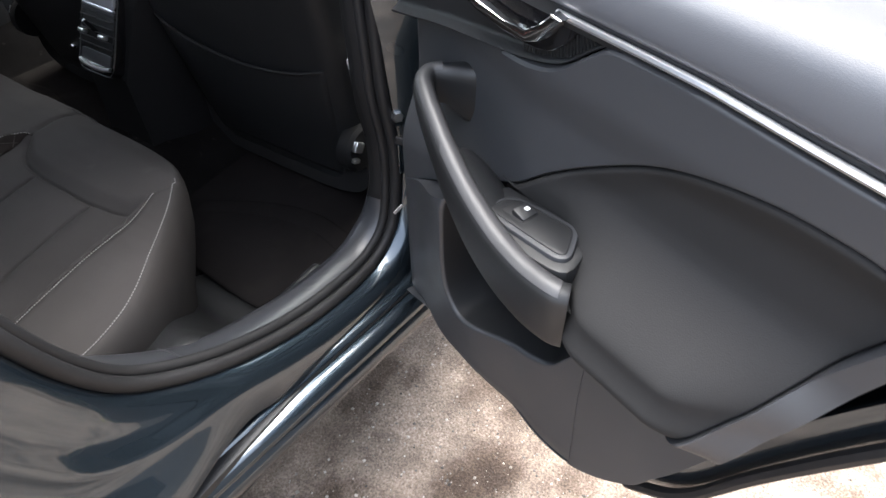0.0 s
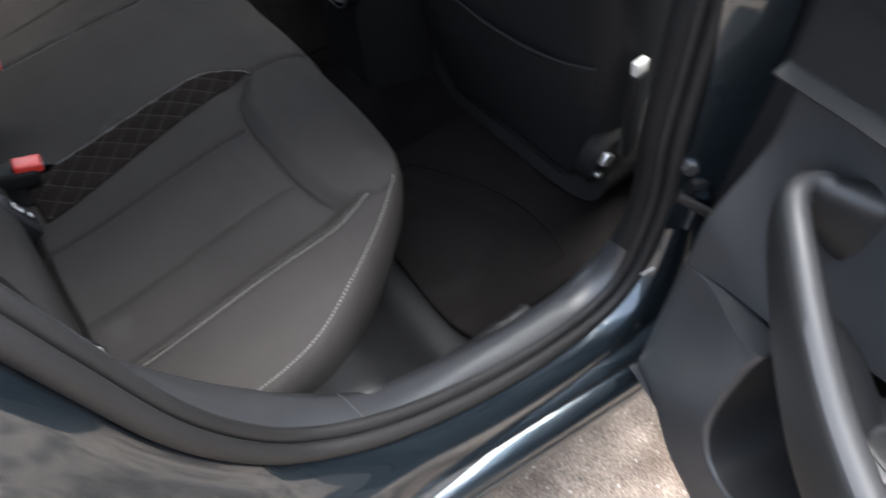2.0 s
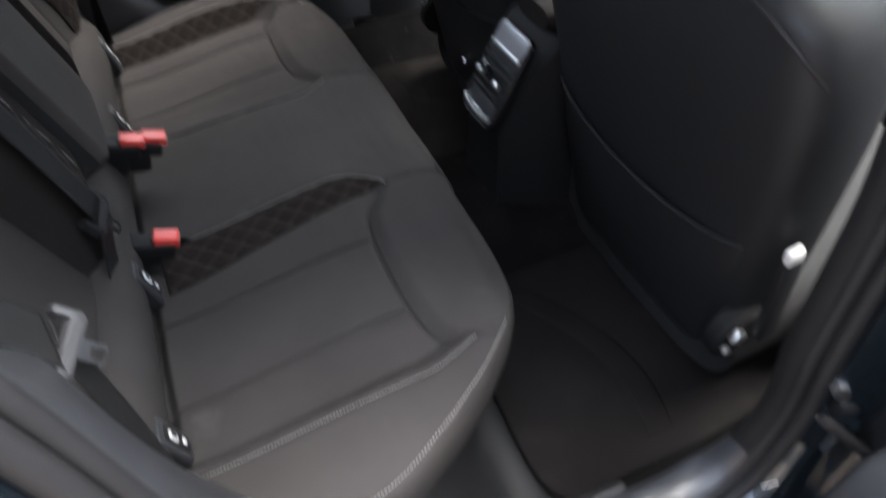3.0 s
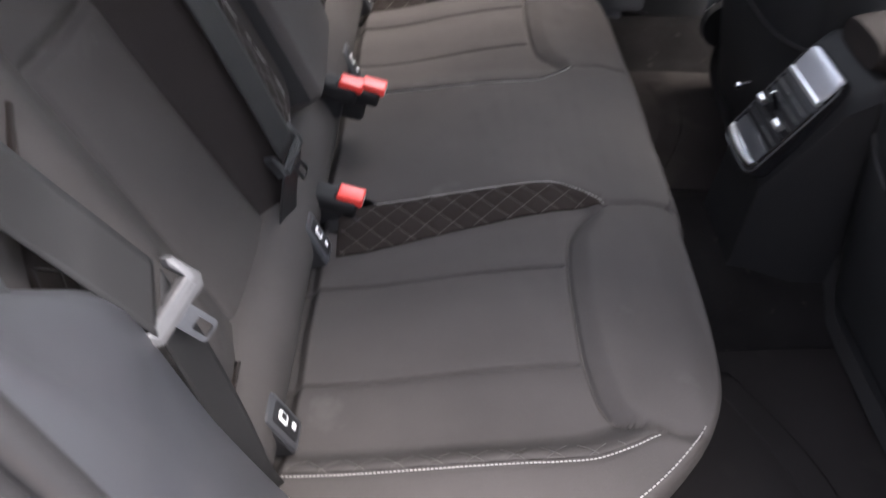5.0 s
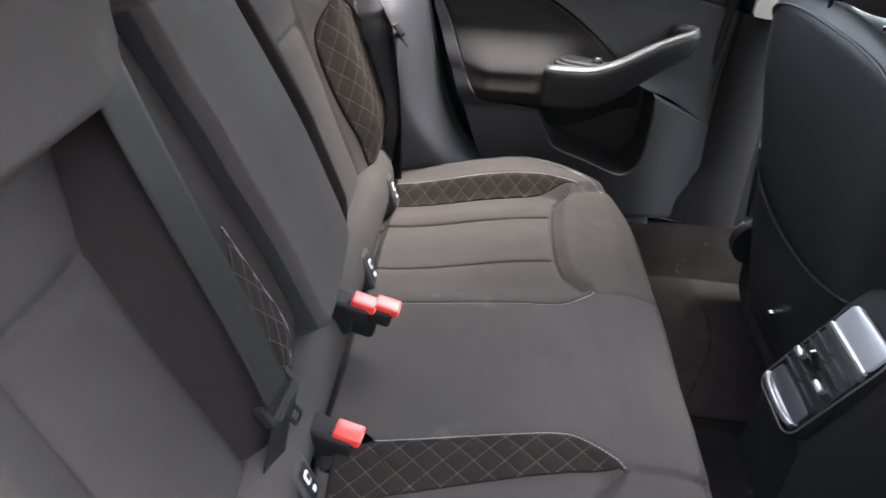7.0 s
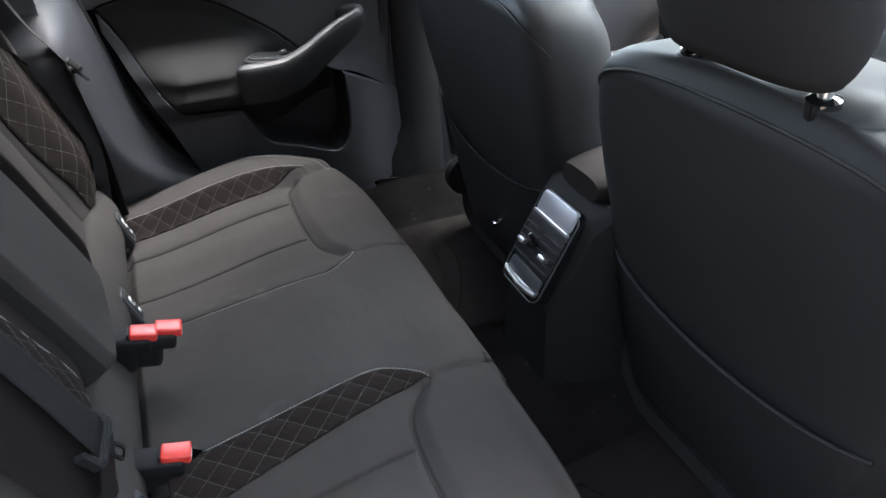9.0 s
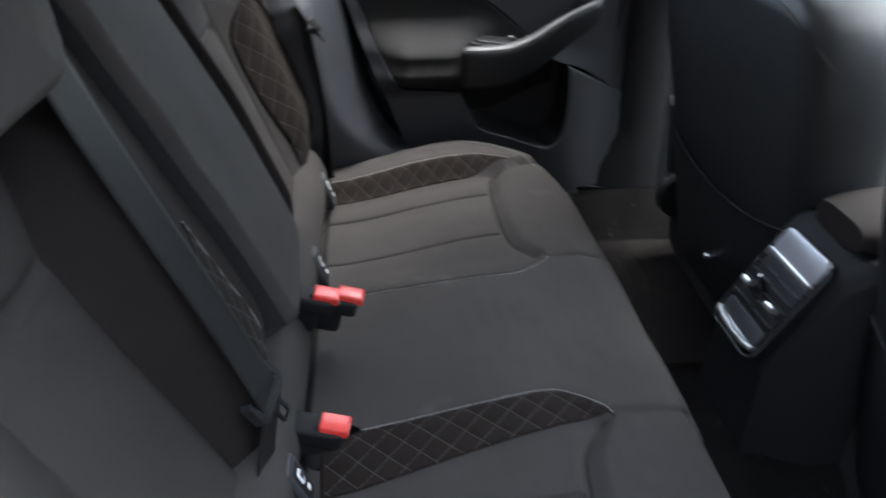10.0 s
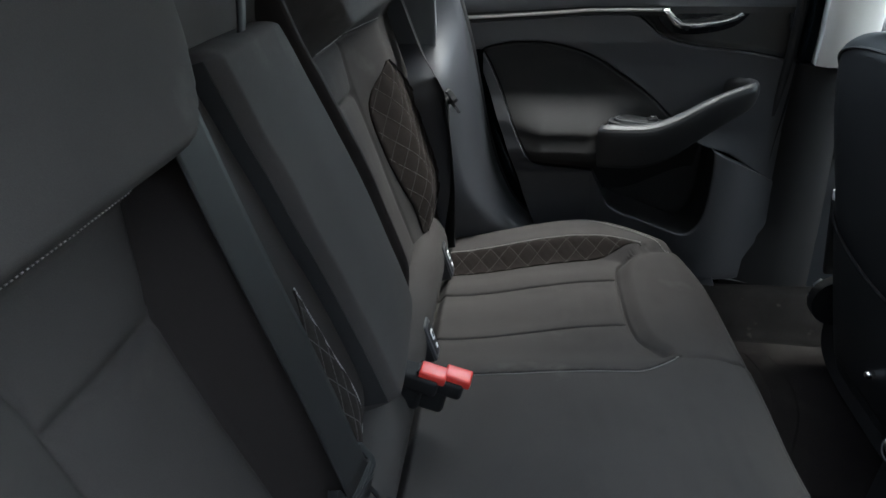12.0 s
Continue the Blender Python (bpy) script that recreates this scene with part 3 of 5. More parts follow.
def build_centre_back():
    mid = thing("folding_armrest_back", (-0.08, 0.0, 0.6), "raised charcoal centre armrest panel between the rear backrests", "armrest")
    left = curve((0.60, -0.078), (0.69, -0.080), (0.76, -0.085), (0.83, -0.094), (0.885, -0.105), (0.947, -0.114), (0.988, -0.123), (1.032, -0.130), (1.06, -0.134), (1.10, -0.138))
    right = curve((0.60, 0.166), (0.70, 0.167), (0.78, 0.161), (0.86, 0.150), (0.98, 0.113), (1.03, 0.098), (1.06, 0.087), (1.10, 0.075))
    low, high = 0.648, 1.068

    def rim(t, r):
        """Quarter round over the last r of a border, t from it."""
        t = max(0.0, min(1.0, t / r))
        return math.sqrt(1 - (1 - t) ** 2)
    us = [0.5 - 0.5 * math.cos(math.pi * k / 60) for k in range(61)]
    rows = []
    for v in [0.5 - 0.5 * math.cos(math.pi * k / 90) for k in range(91)]:
        z = low + (high - low) * v
        cut = 0.040 * (1 - rim(z - low, 0.040)) + 0.012 * (1 - rim(high - z, 0.012))
        y0, y1 = left(z) + cut * 0.4, right(z) - cut
        r = []
        for u in us:
            y = y0 + (y1 - y0) * u
            e = rim(y - y0, 0.014) * rim(y1 - y, 0.022) * rim(high - z, 0.014) * rim(z - low, 0.02)
            puff = 0.005 * math.sin(math.pi * u) ** 0.7 + 0.0012 * noise.noise(Vector((y * 14, z * 14, 4)))
            r.append(back_point(y, z, 0.006 + (0.060 - 0.022 * u) * e + puff))
        rows.append(r)
    part("armrest_pad", slab(rows, (-0.06, 0, 0)), CLOTH, mid, sharp=0)
    # side wall in the gap beside the pad, its shade painted as darker cloth
    part("pad_side_shade", slab([[back_point(left(z) - 0.002, z, 0.058 * q - 0.004) for q in (0, 0.5, 1)] for z in [low + 0.02 + (high - low - 0.03) * k / 20 for k in range(21)]], (0, 0.002, 0)), CLOTH_DARK, mid, "side of the armrest, its shade put into darker cloth")
    rows = [[back_point(y, z, -0.012) for y in [-0.20 + 0.40 * j / 10 for j in range(11)]] for z in [0.55 + 0.52 * i / 20 for i in range(21)]]
    part("rear_panel", slab(rows, (-0.05, 0, 0)), CLOTH_DARK, mid)
    rows = [[back_point(y, z, 0.018 + 0.014 * step(1.062, 1.10, z) - 0.05 * step(1.16, 1.22, z)) for y in [-0.195 + 0.30 * j / 20 for j in range(21)]] for z in [1.062 + 0.16 * i / 20 for i in range(21)]]
    part("upper_pad", slab(rows, (-0.06, 0, 0)), CLOTH, mid, "charcoal cloth above the armrest", sharp=0)
    part("pull_loop", slab([[back_point(y + 0.012 * (k / 10), 1.060 + 0.095 * k / 10, 0.040 + 0.016 * math.sin(math.pi * k / 10)) for y in (-0.022, -0.014, -0.006)] for k in range(11)], (-0.003, 0, 0)), RUBBER, mid, "black fabric pull loop", sharp=0)


build_centre_back()


def build_roll(bench):
    """The padded roll that closes the gap between cushion and backrest."""
    rows = []
    for i in range(121):
        y = -0.56 + 1.12 * i / 120
        end = min(step(-0.565, -0.52, y), step(0.565, 0.52, y))
        r = 0.036 + 0.010 * end
        rows.append([(-0.038 + 1.0 * r * math.cos(a), y, 0.568 + (r * 1.45) * math.sin(a) + 0.001 * noise.noise(Vector((y * 7, a, 0)))) for a in (2 * math.pi * k / 24 for k in range(24))])
    part("rear_roll", skin(rows, closed_v=True, cap=True), CLOTH, bench, "padded cloth roll", sharp=0)


build_roll(bench_thing)

# ---- front seats ----
seat_half = curve((0.30, 0.19), (0.38, 0.215), (0.48, 0.236), (0.60, 0.252), (0.72, 0.263), (0.84, 0.271), (0.90, 0.269), (0.94, 0.259), (0.965, 0.241), (0.985, 0.205), (1.0, 0.13))


def seat_rear(z):
    return 0.742 - 0.19 * (z - 0.64) + 0.022 * step(0.955, 1.003, z)


def seat_back_point(yc, b, z, h=0.0):
    """A point on the rear of a front backrest: b from -1 to 1 across it."""
    w = seat_half(z)
    return Vector((seat_rear(z) - 0.010 * b * b * step(0.66, 0.86, z) + 0.034 * abs(b) ** 16 - h, yc + b * w, z))


def build_front_seat(side):
    yc = side * 0.328
    seat = thing("bucket_seat", (0.85, yc, 0.28), "charcoal cloth front seat seen from behind, with map pocket and headrest", "seat", "front seats")
    zs = [0.30 + 0.62 * i / 40 for i in range(41)] + [0.92 + 0.082 * (1 - (1 - i / 16) ** 2) for i in range(1, 17)]
    rows = []
    for z in zs:
        w = seat_half(z)
        d = 0.125 - 0.03 * step(0.9, 1.0, z)
        ring = [seat_back_point(yc, -1 + 2 * k / 40, z) for k in range(41)]
        x0 = seat_rear(z) + 0.071
        for k in range(1, 24):
            a = math.pi * k / 24
            ring.append(Vector((x0 + d * math.sin(a) ** 0.7, yc + w * math.cos(a), z)))
        rows.append(ring)
    part("backrest", skin(rows, closed_v=True, cap=True), SEAT_REAR, seat, sharp=0)
    # seam over the shoulder
    pts = []
    for k in range(81):
        b = -1 + 2 * k / 80
        z = 0.974 - 0.012 * abs(b) ** 3 - 0.05 * abs(b) ** 10
        pts.append(seat_back_point(yc, b * 0.985, z, 0.002))
    part("shoulder_piping", tube(pts, 0.0024, 6), VINYL, seat, "raised shoulder seam")
    # map pocket
    prow = []
    for i in range(30):
        r = []
        for j in range(40):
            b = -0.88 + 1.76 * j / 39
            top = 0.606 + 0.040 * abs(b / 0.88) ** 2
            z = 0.36 + (top - 0.36) * i / 29
            t = i / 29
            r.append(seat_back_point(yc, b, z, 0.0012 + 0.012 * math.sin(math.pi * t * 0.62) * (1 - (b / 0.88) ** 4)))
        prow.append(r)
    part("map_pocket", slab(prow, (0.004, 0, 0)), SEAT_REAR, seat, "slack black map pocket", sharp=0)
    part("pocket_hem", tube([p + Vector((-0.001, 0, 0)) for p in prow[-1]], 0.0026, 6), CLOTH_DARK, seat)
    # seat cushion below
    crow = []
    for i in range(20):
        x = 0.80 + 0.48 * i / 19
        top = 0.50 + 0.05 * i / 19
        ring = []
        for k in range(28):
            a = 2 * math.pi * k / 28
            cy, cz = math.cos(a), math.sin(a)
            ring.append((x, yc + 0.255 * math.copysign(abs(cy) ** 0.5, cy), top - 0.10 + 0.10 * math.copysign(abs(cz) ** 0.6, cz)))
        crow.append(ring)
    part("seat_cushion", skin(crow, closed_v=True, cap=True), CLOTH_DARK, seat)
    # headrest, posts and sleeves
    hrow = []
    for i in range(15):
        t = i / 14
        w = 0.135 * (1 - 0.25 * t) * math.sin(math.pi * (0.14 + 0.72 * t)) ** 0.35
        ring = []
        for k in range(32):
            a = 2 * math.pi * k / 32
            ca, sa = math.cos(a), math.sin(a)
            ring.append((0.695 - 0.03 * t + 0.055 * math.sin(math.pi * (0.1 + 0.8 * t)) ** 0.4 * math.copysign(abs(ca) ** 0.7, ca), yc + 0.02 * (-side) + w * math.copysign(abs(sa) ** 0.7, sa), 1.022 + 0.19 * t))
        hrow.append(ring)
    part("headrest", skin(hrow, closed_v=True, cap=True), CLOTH_DARK, seat, sharp=0)
    for dy in (-0.085, 0.085):
        y = yc - side * 0.02 + dy
        post = part("headrest_post", tube([(0.712, y, 0.965), (0.697, y, 1.075)], 0.0068, 12), BRIGHT, seat, "chrome headrest post")
        part("post_sleeve", tube([(0.709, y, 0.985), (0.706, y, 1.008), (0.7055, y, 1.011)], [0.017, 0.016, 0.010], 16), PIANO, post, "black plastic sleeve")
    # recliner at the outer foot of the backrest
    ox = yc + side * 0.272
    rec = part("recliner_cover", tube([(0.800, ox - side * 0.05, 0.452), (0.800, ox - side * 0.026, 0.452), (0.800, ox - side * 0.018, 0.452)], [0.052, 0.052, 0.045], 28), CONSOLE, seat, "round black recliner cover")
    part("recliner_bracket", box((0.026, 0.012, 0.022), pose(0.776, ox - side * 0.014, 0.472, 0, 35, 0), 0.003, 2), BRIGHT, rec, "bare steel recliner bracket")
    part("recliner_bracket", box((0.018, 0.012, 0.010), pose(0.764, ox - side * 0.014, 0.446, 0, 25, 0), 0.003, 2), BRIGHT, rec)
    part("side_skirt", box((0.34, 0.03, 0.10), pose(1.08, ox - side * 0.02, 0.39, 0, -4, 0), 0.012, 3), CONSOLE, seat)
    # belt stalk beside the seat
    stalk = thing("front_belt_stalk", (0.79, side * 0.606, 0.5), "black front belt stalk with a pale tab", "belt buckle", "front belt stalks")
    part("stalk", box((0.030, 0.016, 0.17), pose(0.785, side * 0.606, 0.575, 0, -8, 0), 0.006, 3), PLASTIC_DARK, stalk)
    part("tab", box((0.024, 0.012, 0.022), pose(0.770, side * 0.606, 0.668, 0, -8, 0), 0.003, 2), PALE, stalk, "pale grey tab")
    if side > 0:
        btn = thing("pocket_button", (0.76, 0.328, 0.446), "small bright metal button on the seat's rear panel", "button")
        part("button_cap", tube([(0.768, 0.328, 0.446), (0.758, 0.328, 0.446), (0.755, 0.328, 0.446)], [0.0075, 0.0075, 0.005], 14), CHROME, btn)


for s in (-1, 1):
    build_front_seat(s)

# ---- console between the front seats ----
UPX, UPZ = 0.46, 0.888


def vent_point(a, b, w):
    """A point of the rear vent panel: a across, b up its slope, w proud towards the rear."""
    return Vector((0.637 + UPX * b - UPZ * w, a, 0.546 + UPZ * b + UPX * w))


def build_console():
    con = thing("rear_console", (0.8, 0, 0.28), "black centre console with rear air vents and a satin cover", "console")
    rows = []
    for i in range(24):
        t = i / 23
        x = 0.648 + 0.75 * t
        top = 0.545 + 0.16 * step(0.0, 0.12, t) - 0.04 * step(0.5, 1, t)
        if i == 0:
            top = 0.53
        ring = []
        hw = 0.066 + 0.028 * step(0.0, 0.15, t)
        for k in range(9):
            a = math.pi * k / 8
            ring.append((x, hw * math.copysign(abs(math.cos(a)) ** 0.35, math.cos(a)), top - 0.035 + 0.035 * math.sin(a) ** 0.5))
        ring = [(x, hw + 0.018, 0.26), (x, hw + 0.006, 0.40)] + ring + [(x, -hw - 0.006, 0.40), (x, -hw - 0.018, 0.26)]
        rows.append(ring)
    part("console_body", skin(rows, closed_v=True, cap=True), CONSOLE, con, sharp=35)
    # padded lid
    lid = []
    for i in range(14):
        t = i / 13
        ring = []
        for k in range(20):
            a = 2 * math.pi * k / 20
            ca, sa = math.cos(a), math.sin(a)
            s = math.sin(math.pi * (0.08 + 0.84 * t)) ** 0.25
            ring.append((0.735 + 0.30 * t, 0.072 * s * math.copysign(abs(ca) ** 0.6, ca), 0.722 + 0.028 * s * math.copysign(abs(sa) ** 0.7, sa)))
        lid.append(ring)
    part("armrest_lid", skin(lid, closed_v=True, cap=True), CLOTH_BROWN, con, "padded brown-black armrest lid")
    frame_o = rounded(0.118, 0.178, 0.022, 6, 0, 0.072)
    part("vent_bezel", plate(frame_o, vent_point, -0.03, 0.004, 0.003), PIANO, con, "gloss black bezel")
    part("vent_rim", tube([vent_point(a, b, 0.004) for a, b in inset(frame_o, 0.002)], 0.0013, 6, closed=True, up=(1, 0, 0)), SATIN, con)
    strip = [(-0.050, 0.003), (-0.03, -0.0025), (0, -0.0045), (0.03, -0.0025), (0.050, 0.003), (0.049, -0.006), (0.03, -0.0115), (0, -0.0135), (-0.03, -0.0115), (-0.049, -0.006)]
    part("chrome_strip", plate(strip, lambda a, b, w: vent_point(a, b + 0.004, w), 0.003, 0.011, 0.002), BRIGHT, con, "bright chrome strip")
    well = part("vent_well", plate(rounded(0.102, 0.076, 0.006, 3, 0, 0.0705), vent_point, -0.002, 0.0048, 0.0006), RUBBER, con, "dark vent opening")
    for cx in (-0.026, 0.026):
        for k in range(5):
            part("vent_slat", box((0.0455, 0.011, 0.0018), Matrix.Translation(vent_point(cx, 0.043 + 0.0138 * k, 0.009)) @ Matrix.Rotation(radians(90), 4, "Z") @ pose(0, 0, 0, 35, 0, 0), 0.0006, 1), SATIN, well)
        part("vent_knob", box((0.020, 0.012, 0.008), Matrix.Translation(vent_point(cx * 1.27, 0.0655, 0.016)) @ Matrix.Rotation(radians(90), 4, "Z") @ pose(0, 0, 0, 35, 0, 0), 0.002, 2), BRIGHT, well, "chrome vent thumb tab")
    part("blank_panel", plate(rounded(0.096, 0.026, 0.004, 3, 0, 0.0175), vent_point, 0.0, 0.0062, 0.001), PLASTIC, con, "satin grey blank panel")
    part("vent_divider", box((0.005, 0.008, 0.074), Matrix.Translation(vent_point(0, 0.0705, 0.008)) @ Matrix.Rotation(radians(90), 4, "Z") @ pose(0, 0, 0, -27, 0, 0), 0.001, 1), PIANO, con)
    part("vent_crossbar", plate(rounded(0.106, 0.010, 0.003, 3, 0, 0.1135), vent_point, 0.002, 0.008, 0.001), PLASTIC, con)
    part("satin_cover", plate(rounded(0.100, 0.040, 0.010, 5, 0, 0.142), vent_point, 0.0, 0.0085, 0.003), material("satin_silver", (0.42, 0.43, 0.46), 0.4, 0.5, 700, 0.1, 0.05, 10), con, "satin silver cover")
    part("cover_edge", plate(rounded(0.100, 0.006, 0.002, 3, 0, 0.1205), vent_point, 0.0, 0.0105, 0.001), BRIGHT, con)


build_console()


# ---- rear doors ----
bowl = curve((-0.03, 0.888), (0.0, 0.895), (0.04, 0.903), (0.098, 0.9145), (0.17, 0.9235), (0.21, 0.929), (0.245, 0.936), (0.268, 0.943), (0.285, 0.952), (0.304, 0.968), (0.328, 0.986), (0.345, 0.9895))
strip_z = curve((0.2, 0.994), (0.27, 0.9945), (0.41, 0.9945), (0.46, 0.992), (0.54, 0.987), (0.8, 0.974))
pad_low = curve((-0.02, 0.998), (0.27, 1.000), (0.41, 1.000), (0.46, 0.998), (0.54, 0.994), (0.8, 0.984))
ins_top = curve((0.19, 0.752), (0.229, 0.775), (0.28, 0.822), (0.339, 0.866), (0.416, 0.912), (0.492, 0.933), (0.56, 0.936), (0.60, 0.930), (0.63, 0.922))
ins_low = curve((0.19, 0.742), (0.34, 0.705), (0.38, 0.675), (0.447, 0.684), (0.50, 0.693), (0.53, 0.715), (0.56, 0.765), (0.59, 0.835), (0.612, 0.885), (0.63, 0.918))
low_top = curve((-0.005, 0.633), (0.05, 0.668), (0.113, 0.707), (0.16, 0.722), (0.19, 0.735))
card_low = curve((-0.005, 0.395), (0.08, 0.408), (0.20, 0.408), (0.27, 0.388), (0.33, 0.370), (0.39, 0.382), (0.44, 0.422), (0.488, 0.488), (0.510, 0.545), (0.531, 0.601), (0.564, 0.70), (0.599, 0.790), (0.624, 0.866), (0.66, 0.96), (0.68, 1.0))


def door_w(u, z):
    """How far the door card stands into the car."""
    w = 0.0
    # armrest shelf
    arm = step(0.30, 0.42, u) * (0.25 + 0.75 * step(0.60, 0.50, u))
    shelf = step(0.665, 0.735, z) * step(0.832, 0.765, z)
    w += arm * 0.078 * shelf
    w += 0.028 * step(0.76, 0.70, z) * step(0.34, 0.62, z) * (1 - 0.4 * arm) * step(0.03, 0.22, u)
    w += 0.010 * step(0.88, 0.94, z)
    return w


def build_door(side, place, label):
    """A rear door. place(u, w, z): u rearwards from the card's front edge, w into the car, z up."""
    o = place(0.35, -0.05, 0.30)
    door = thing("rear_door", o, label, "car door", "rear doors")
    lean = 0.034 if side < 0 else 0.0

    def card_w(u, z):
        """The card's depth; the open door's front upper corner leans out a little."""
        return door_w(u, z) - lean * step(0.27, 0.06, u) * step(0.70, 0.82, z)
    back = place(0, -0.03, 0) - place(0, 0, 0)

    def region(u0, u1, lo, hi, w, nu=60, nz=40, lift=0.0, rim=0.004, ends=(1, 1)):
        rows = []
        for i in range(nu + 1):
            u = u0 + (u1 - u0) * i / nu
            r = []
            for j in range(nz + 1):
                t = j / nz
                t = t * t * (3 - 2 * t) * 0.35 + t * 0.65
                a, b = lo(u), hi(u)
                z = a + (b - a) * t
                e = min((z - a) / rim, (b - z) / rim, (u - u0) / rim if ends[0] else 1, (u1 - u) / rim if ends[1] else 1, 1)
                e = max(0, e)
                r.append(place(u, w(u, z) + lift - rim * 0.8 * (1 - math.sqrt(1 - (1 - e) ** 2)), z))
            rows.append(r)
        return slab(rows, back)

    part("middle_panel_front", region(-0.005, 0.19, lambda u: low_top(u) + 0.001, lambda u: bowl(u) - 0.001, card_w, 50, 50, ends=(1, 0)), PLASTIC, door)
    part("middle_panel", region(0.19, 0.665, lambda u: max(ins_top(u) + 0.001, card_low(u)) if u < 0.63 else max(0.92, card_low(u)), lambda u: (bowl(u) if u < 0.345 else strip_z(u) - 0.005) - 0.002, card_w, 110, 30, ends=(0, 1)), PLASTIC, door)

    def ins_w(u, z):
        top, low = ins_top(u), ins_low(u)
        hollow = -0.012 * step(0.80, 0.85, z) * step(top + 0.02, top - 0.04, z)
        return card_w(u, z) + hollow
    part("armrest_insert", region(0.20, 0.628, lambda u: ins_low(u) + 0.001 + (0.768 - ins_low(u)) * step(0.392, 0.368, u), lambda u: max(ins_top(u), 0.772) - 0.001, ins_w, 130, 90, 0.004, 0.008), INSERT, door, "soft brown-black armrest insert")

    def low_w(u, z):
        return door_w(u, z) + 0.002 + 0.010 * step(0.0, 0.12, u) + 0.016 * step(0.02, 0.15, u) * step(0.30, 0.20, u)

    def even(pts, n):
        """n points evenly spaced along a line."""
        d = [0.0]
        for a, b in zip(pts, pts[1:]):
            d.append(d[-1] + math.hypot(b[0] - a[0], b[1] - a[1]))
        s = [d[-1] * k / (n - 1) for k in range(n)]
        return list(zip(np.interp(s, d, [p[0] for p in pts]), np.interp(s, d, [p[1] for p in pts])))
    rim = even([tuple(p) for p in spline([(0.150, 0.722), (0.148, 0.66), (0.150, 0.60), (0.160, 0.560), (0.185, 0.537), (0.225, 0.546), (0.275, 0.563), (0.322, 0.578), (0.350, 0.594), (0.370, 0.628), (0.394, 0.676)], 8)], 90)
    outer = even([(-0.005, 0.640), (-0.005, 0.52), (-0.005, 0.41)] + [(0.394 * k / 40, card_low(0.394 * k / 40)) for k in range(41)], 90)
    rows = []
    for (a, b), (c, d) in zip(outer, rim):
        r = []
        for k in range(25):
            t = 1 - (1 - k / 24) ** 1.7
            u, z = a + (c - a) * t, b + (d - b) * t
            e = max(0.0, 1 - (1 - t) * math.hypot(c - a, d - b) / 0.006)
            f = max(0.0, 1 - t * math.hypot(c - a, d - b) / 0.006)
            r.append(place(u, low_w(u, z) - 0.006 * (1 - math.sqrt(1 - 0.96 * max(e, f) ** 2)), z))
        rows.append(r)
    part("lower_panel", slab(rows, back), PLASTIC, door)
    part("lower_panel", region(0.393, 0.628, card_low, lambda u: max(card_low(u) + 0.002, ins_low(u) - 0.001), low_w, 70, 60, 0.0, 0.0012), PLASTIC, door)
    part("pocket_lining", skin([[place(u + 0.010 * q * (0.26 - u), low_w(u, z) - 0.006 - 0.098 * q, z + 0.004 * q) for q in [k / 8 for k in range(9)]] for u, z in rim]), PLASTIC_DARK, door, "black pocket lining")
    part("pocket_floor", slab([[place(u, -0.072, z) for z in [0.50 + 0.32 * k / 6 for k in range(7)]] for u in [0.12 + 0.29 * k / 6 for k in range(7)]], place(0, -0.004, 0) - place(0, 0, 0)), PLASTIC_DARK, door)
    # bowl round the inner handle
    part("handle_bowl", region(-0.005, 0.345, lambda u: bowl(u), lambda u: max(0.991, bowl(u) + 0.001), lambda u, z: 0.004 - 0.012 * step(0, 0.012, z - bowl(u)), 70, 24), PLASTIC_DARK, door, "black recessed handle bowl")
    for k in range(28):
        u = 0.222 + 0.0037 * k
        a, b = bowl(u) + 0.008, 0.984
        if b - a > 0.004:
            part("bowl_rib", tube([place(u + 0.004, 0.0, a), place(u, 0.0, b)], 0.0010, 5), PLASTIC_DARK, door)
    # top pad and belt edge
    prof = [(0.004, 0.996), (0.012, 1.004), (0.013, 1.020), (0.008, 1.038), (-0.006, 1.050), (-0.03, 1.062), (-0.06, 1.071), (-0.082, 1.074)]
    prof = spline(prof, 4)
    rows = [[place(u, w, z + 0.010 * step(0.1, 0.8, u) * step(0.996, 1.05, z) + (pad_low(u) - 0.996) * step(1.05, 0.996, z)) for w, z in prof] for u in [-0.02 + 0.80 * i / 40 for i in range(41)]]
    part("top_pad", slab(rows, place(0, -0.012, -0.01) - place(0, 0, 0)), SOFT, door, "soft slate top pad", sharp=0)
    part("band", slab([[place(u, 0.006, z) for z in (0.9885, 0.993, pad_low(u) + 0.002)] for u in [-0.005 + 0.75 * i / 30 for i in range(31)]], back), PLASTIC_DARK, door)
    # chrome strip with its dark base
    part("strip_base", slab([[place(u, 0.005 + 0.002 * q, strip_z(u) - 0.010 + 0.010 * q) for q in (0, 0.5, 1)] for u in [0.275 + 0.47 * i / 40 for i in range(41)]], back), PLASTIC_DARK, door, "black strip base")
    part("chrome_strip", tube([place(u, 0.0095, strip_z(u) + 0.0015) for u in [0.272 + 0.47 * i / 40 for i in range(41)]], 0.0035, 8), BRIGHT, door, "bright chrome strip")
    # inner handle: a chrome lever in a glossy cup
    lever = [(0.118, 0.975), (0.128, 0.966), (0.160, 0.956), (0.20, 0.950), (0.232, 0.951), (0.246, 0.957), (0.262, 0.975), (0.272, 0.986), (0.258, 0.987), (0.243, 0.972), (0.228, 0.962), (0.20, 0.961), (0.160, 0.966), (0.135, 0.974), (0.124, 0.981)]
    hnd = part("inner_handle", plate(lever, lambda a, b, w: place(a + 0.017, w, b + 0.012), 0.006, 0.022, 0.003), CHROME, door, "polished chrome door lever")
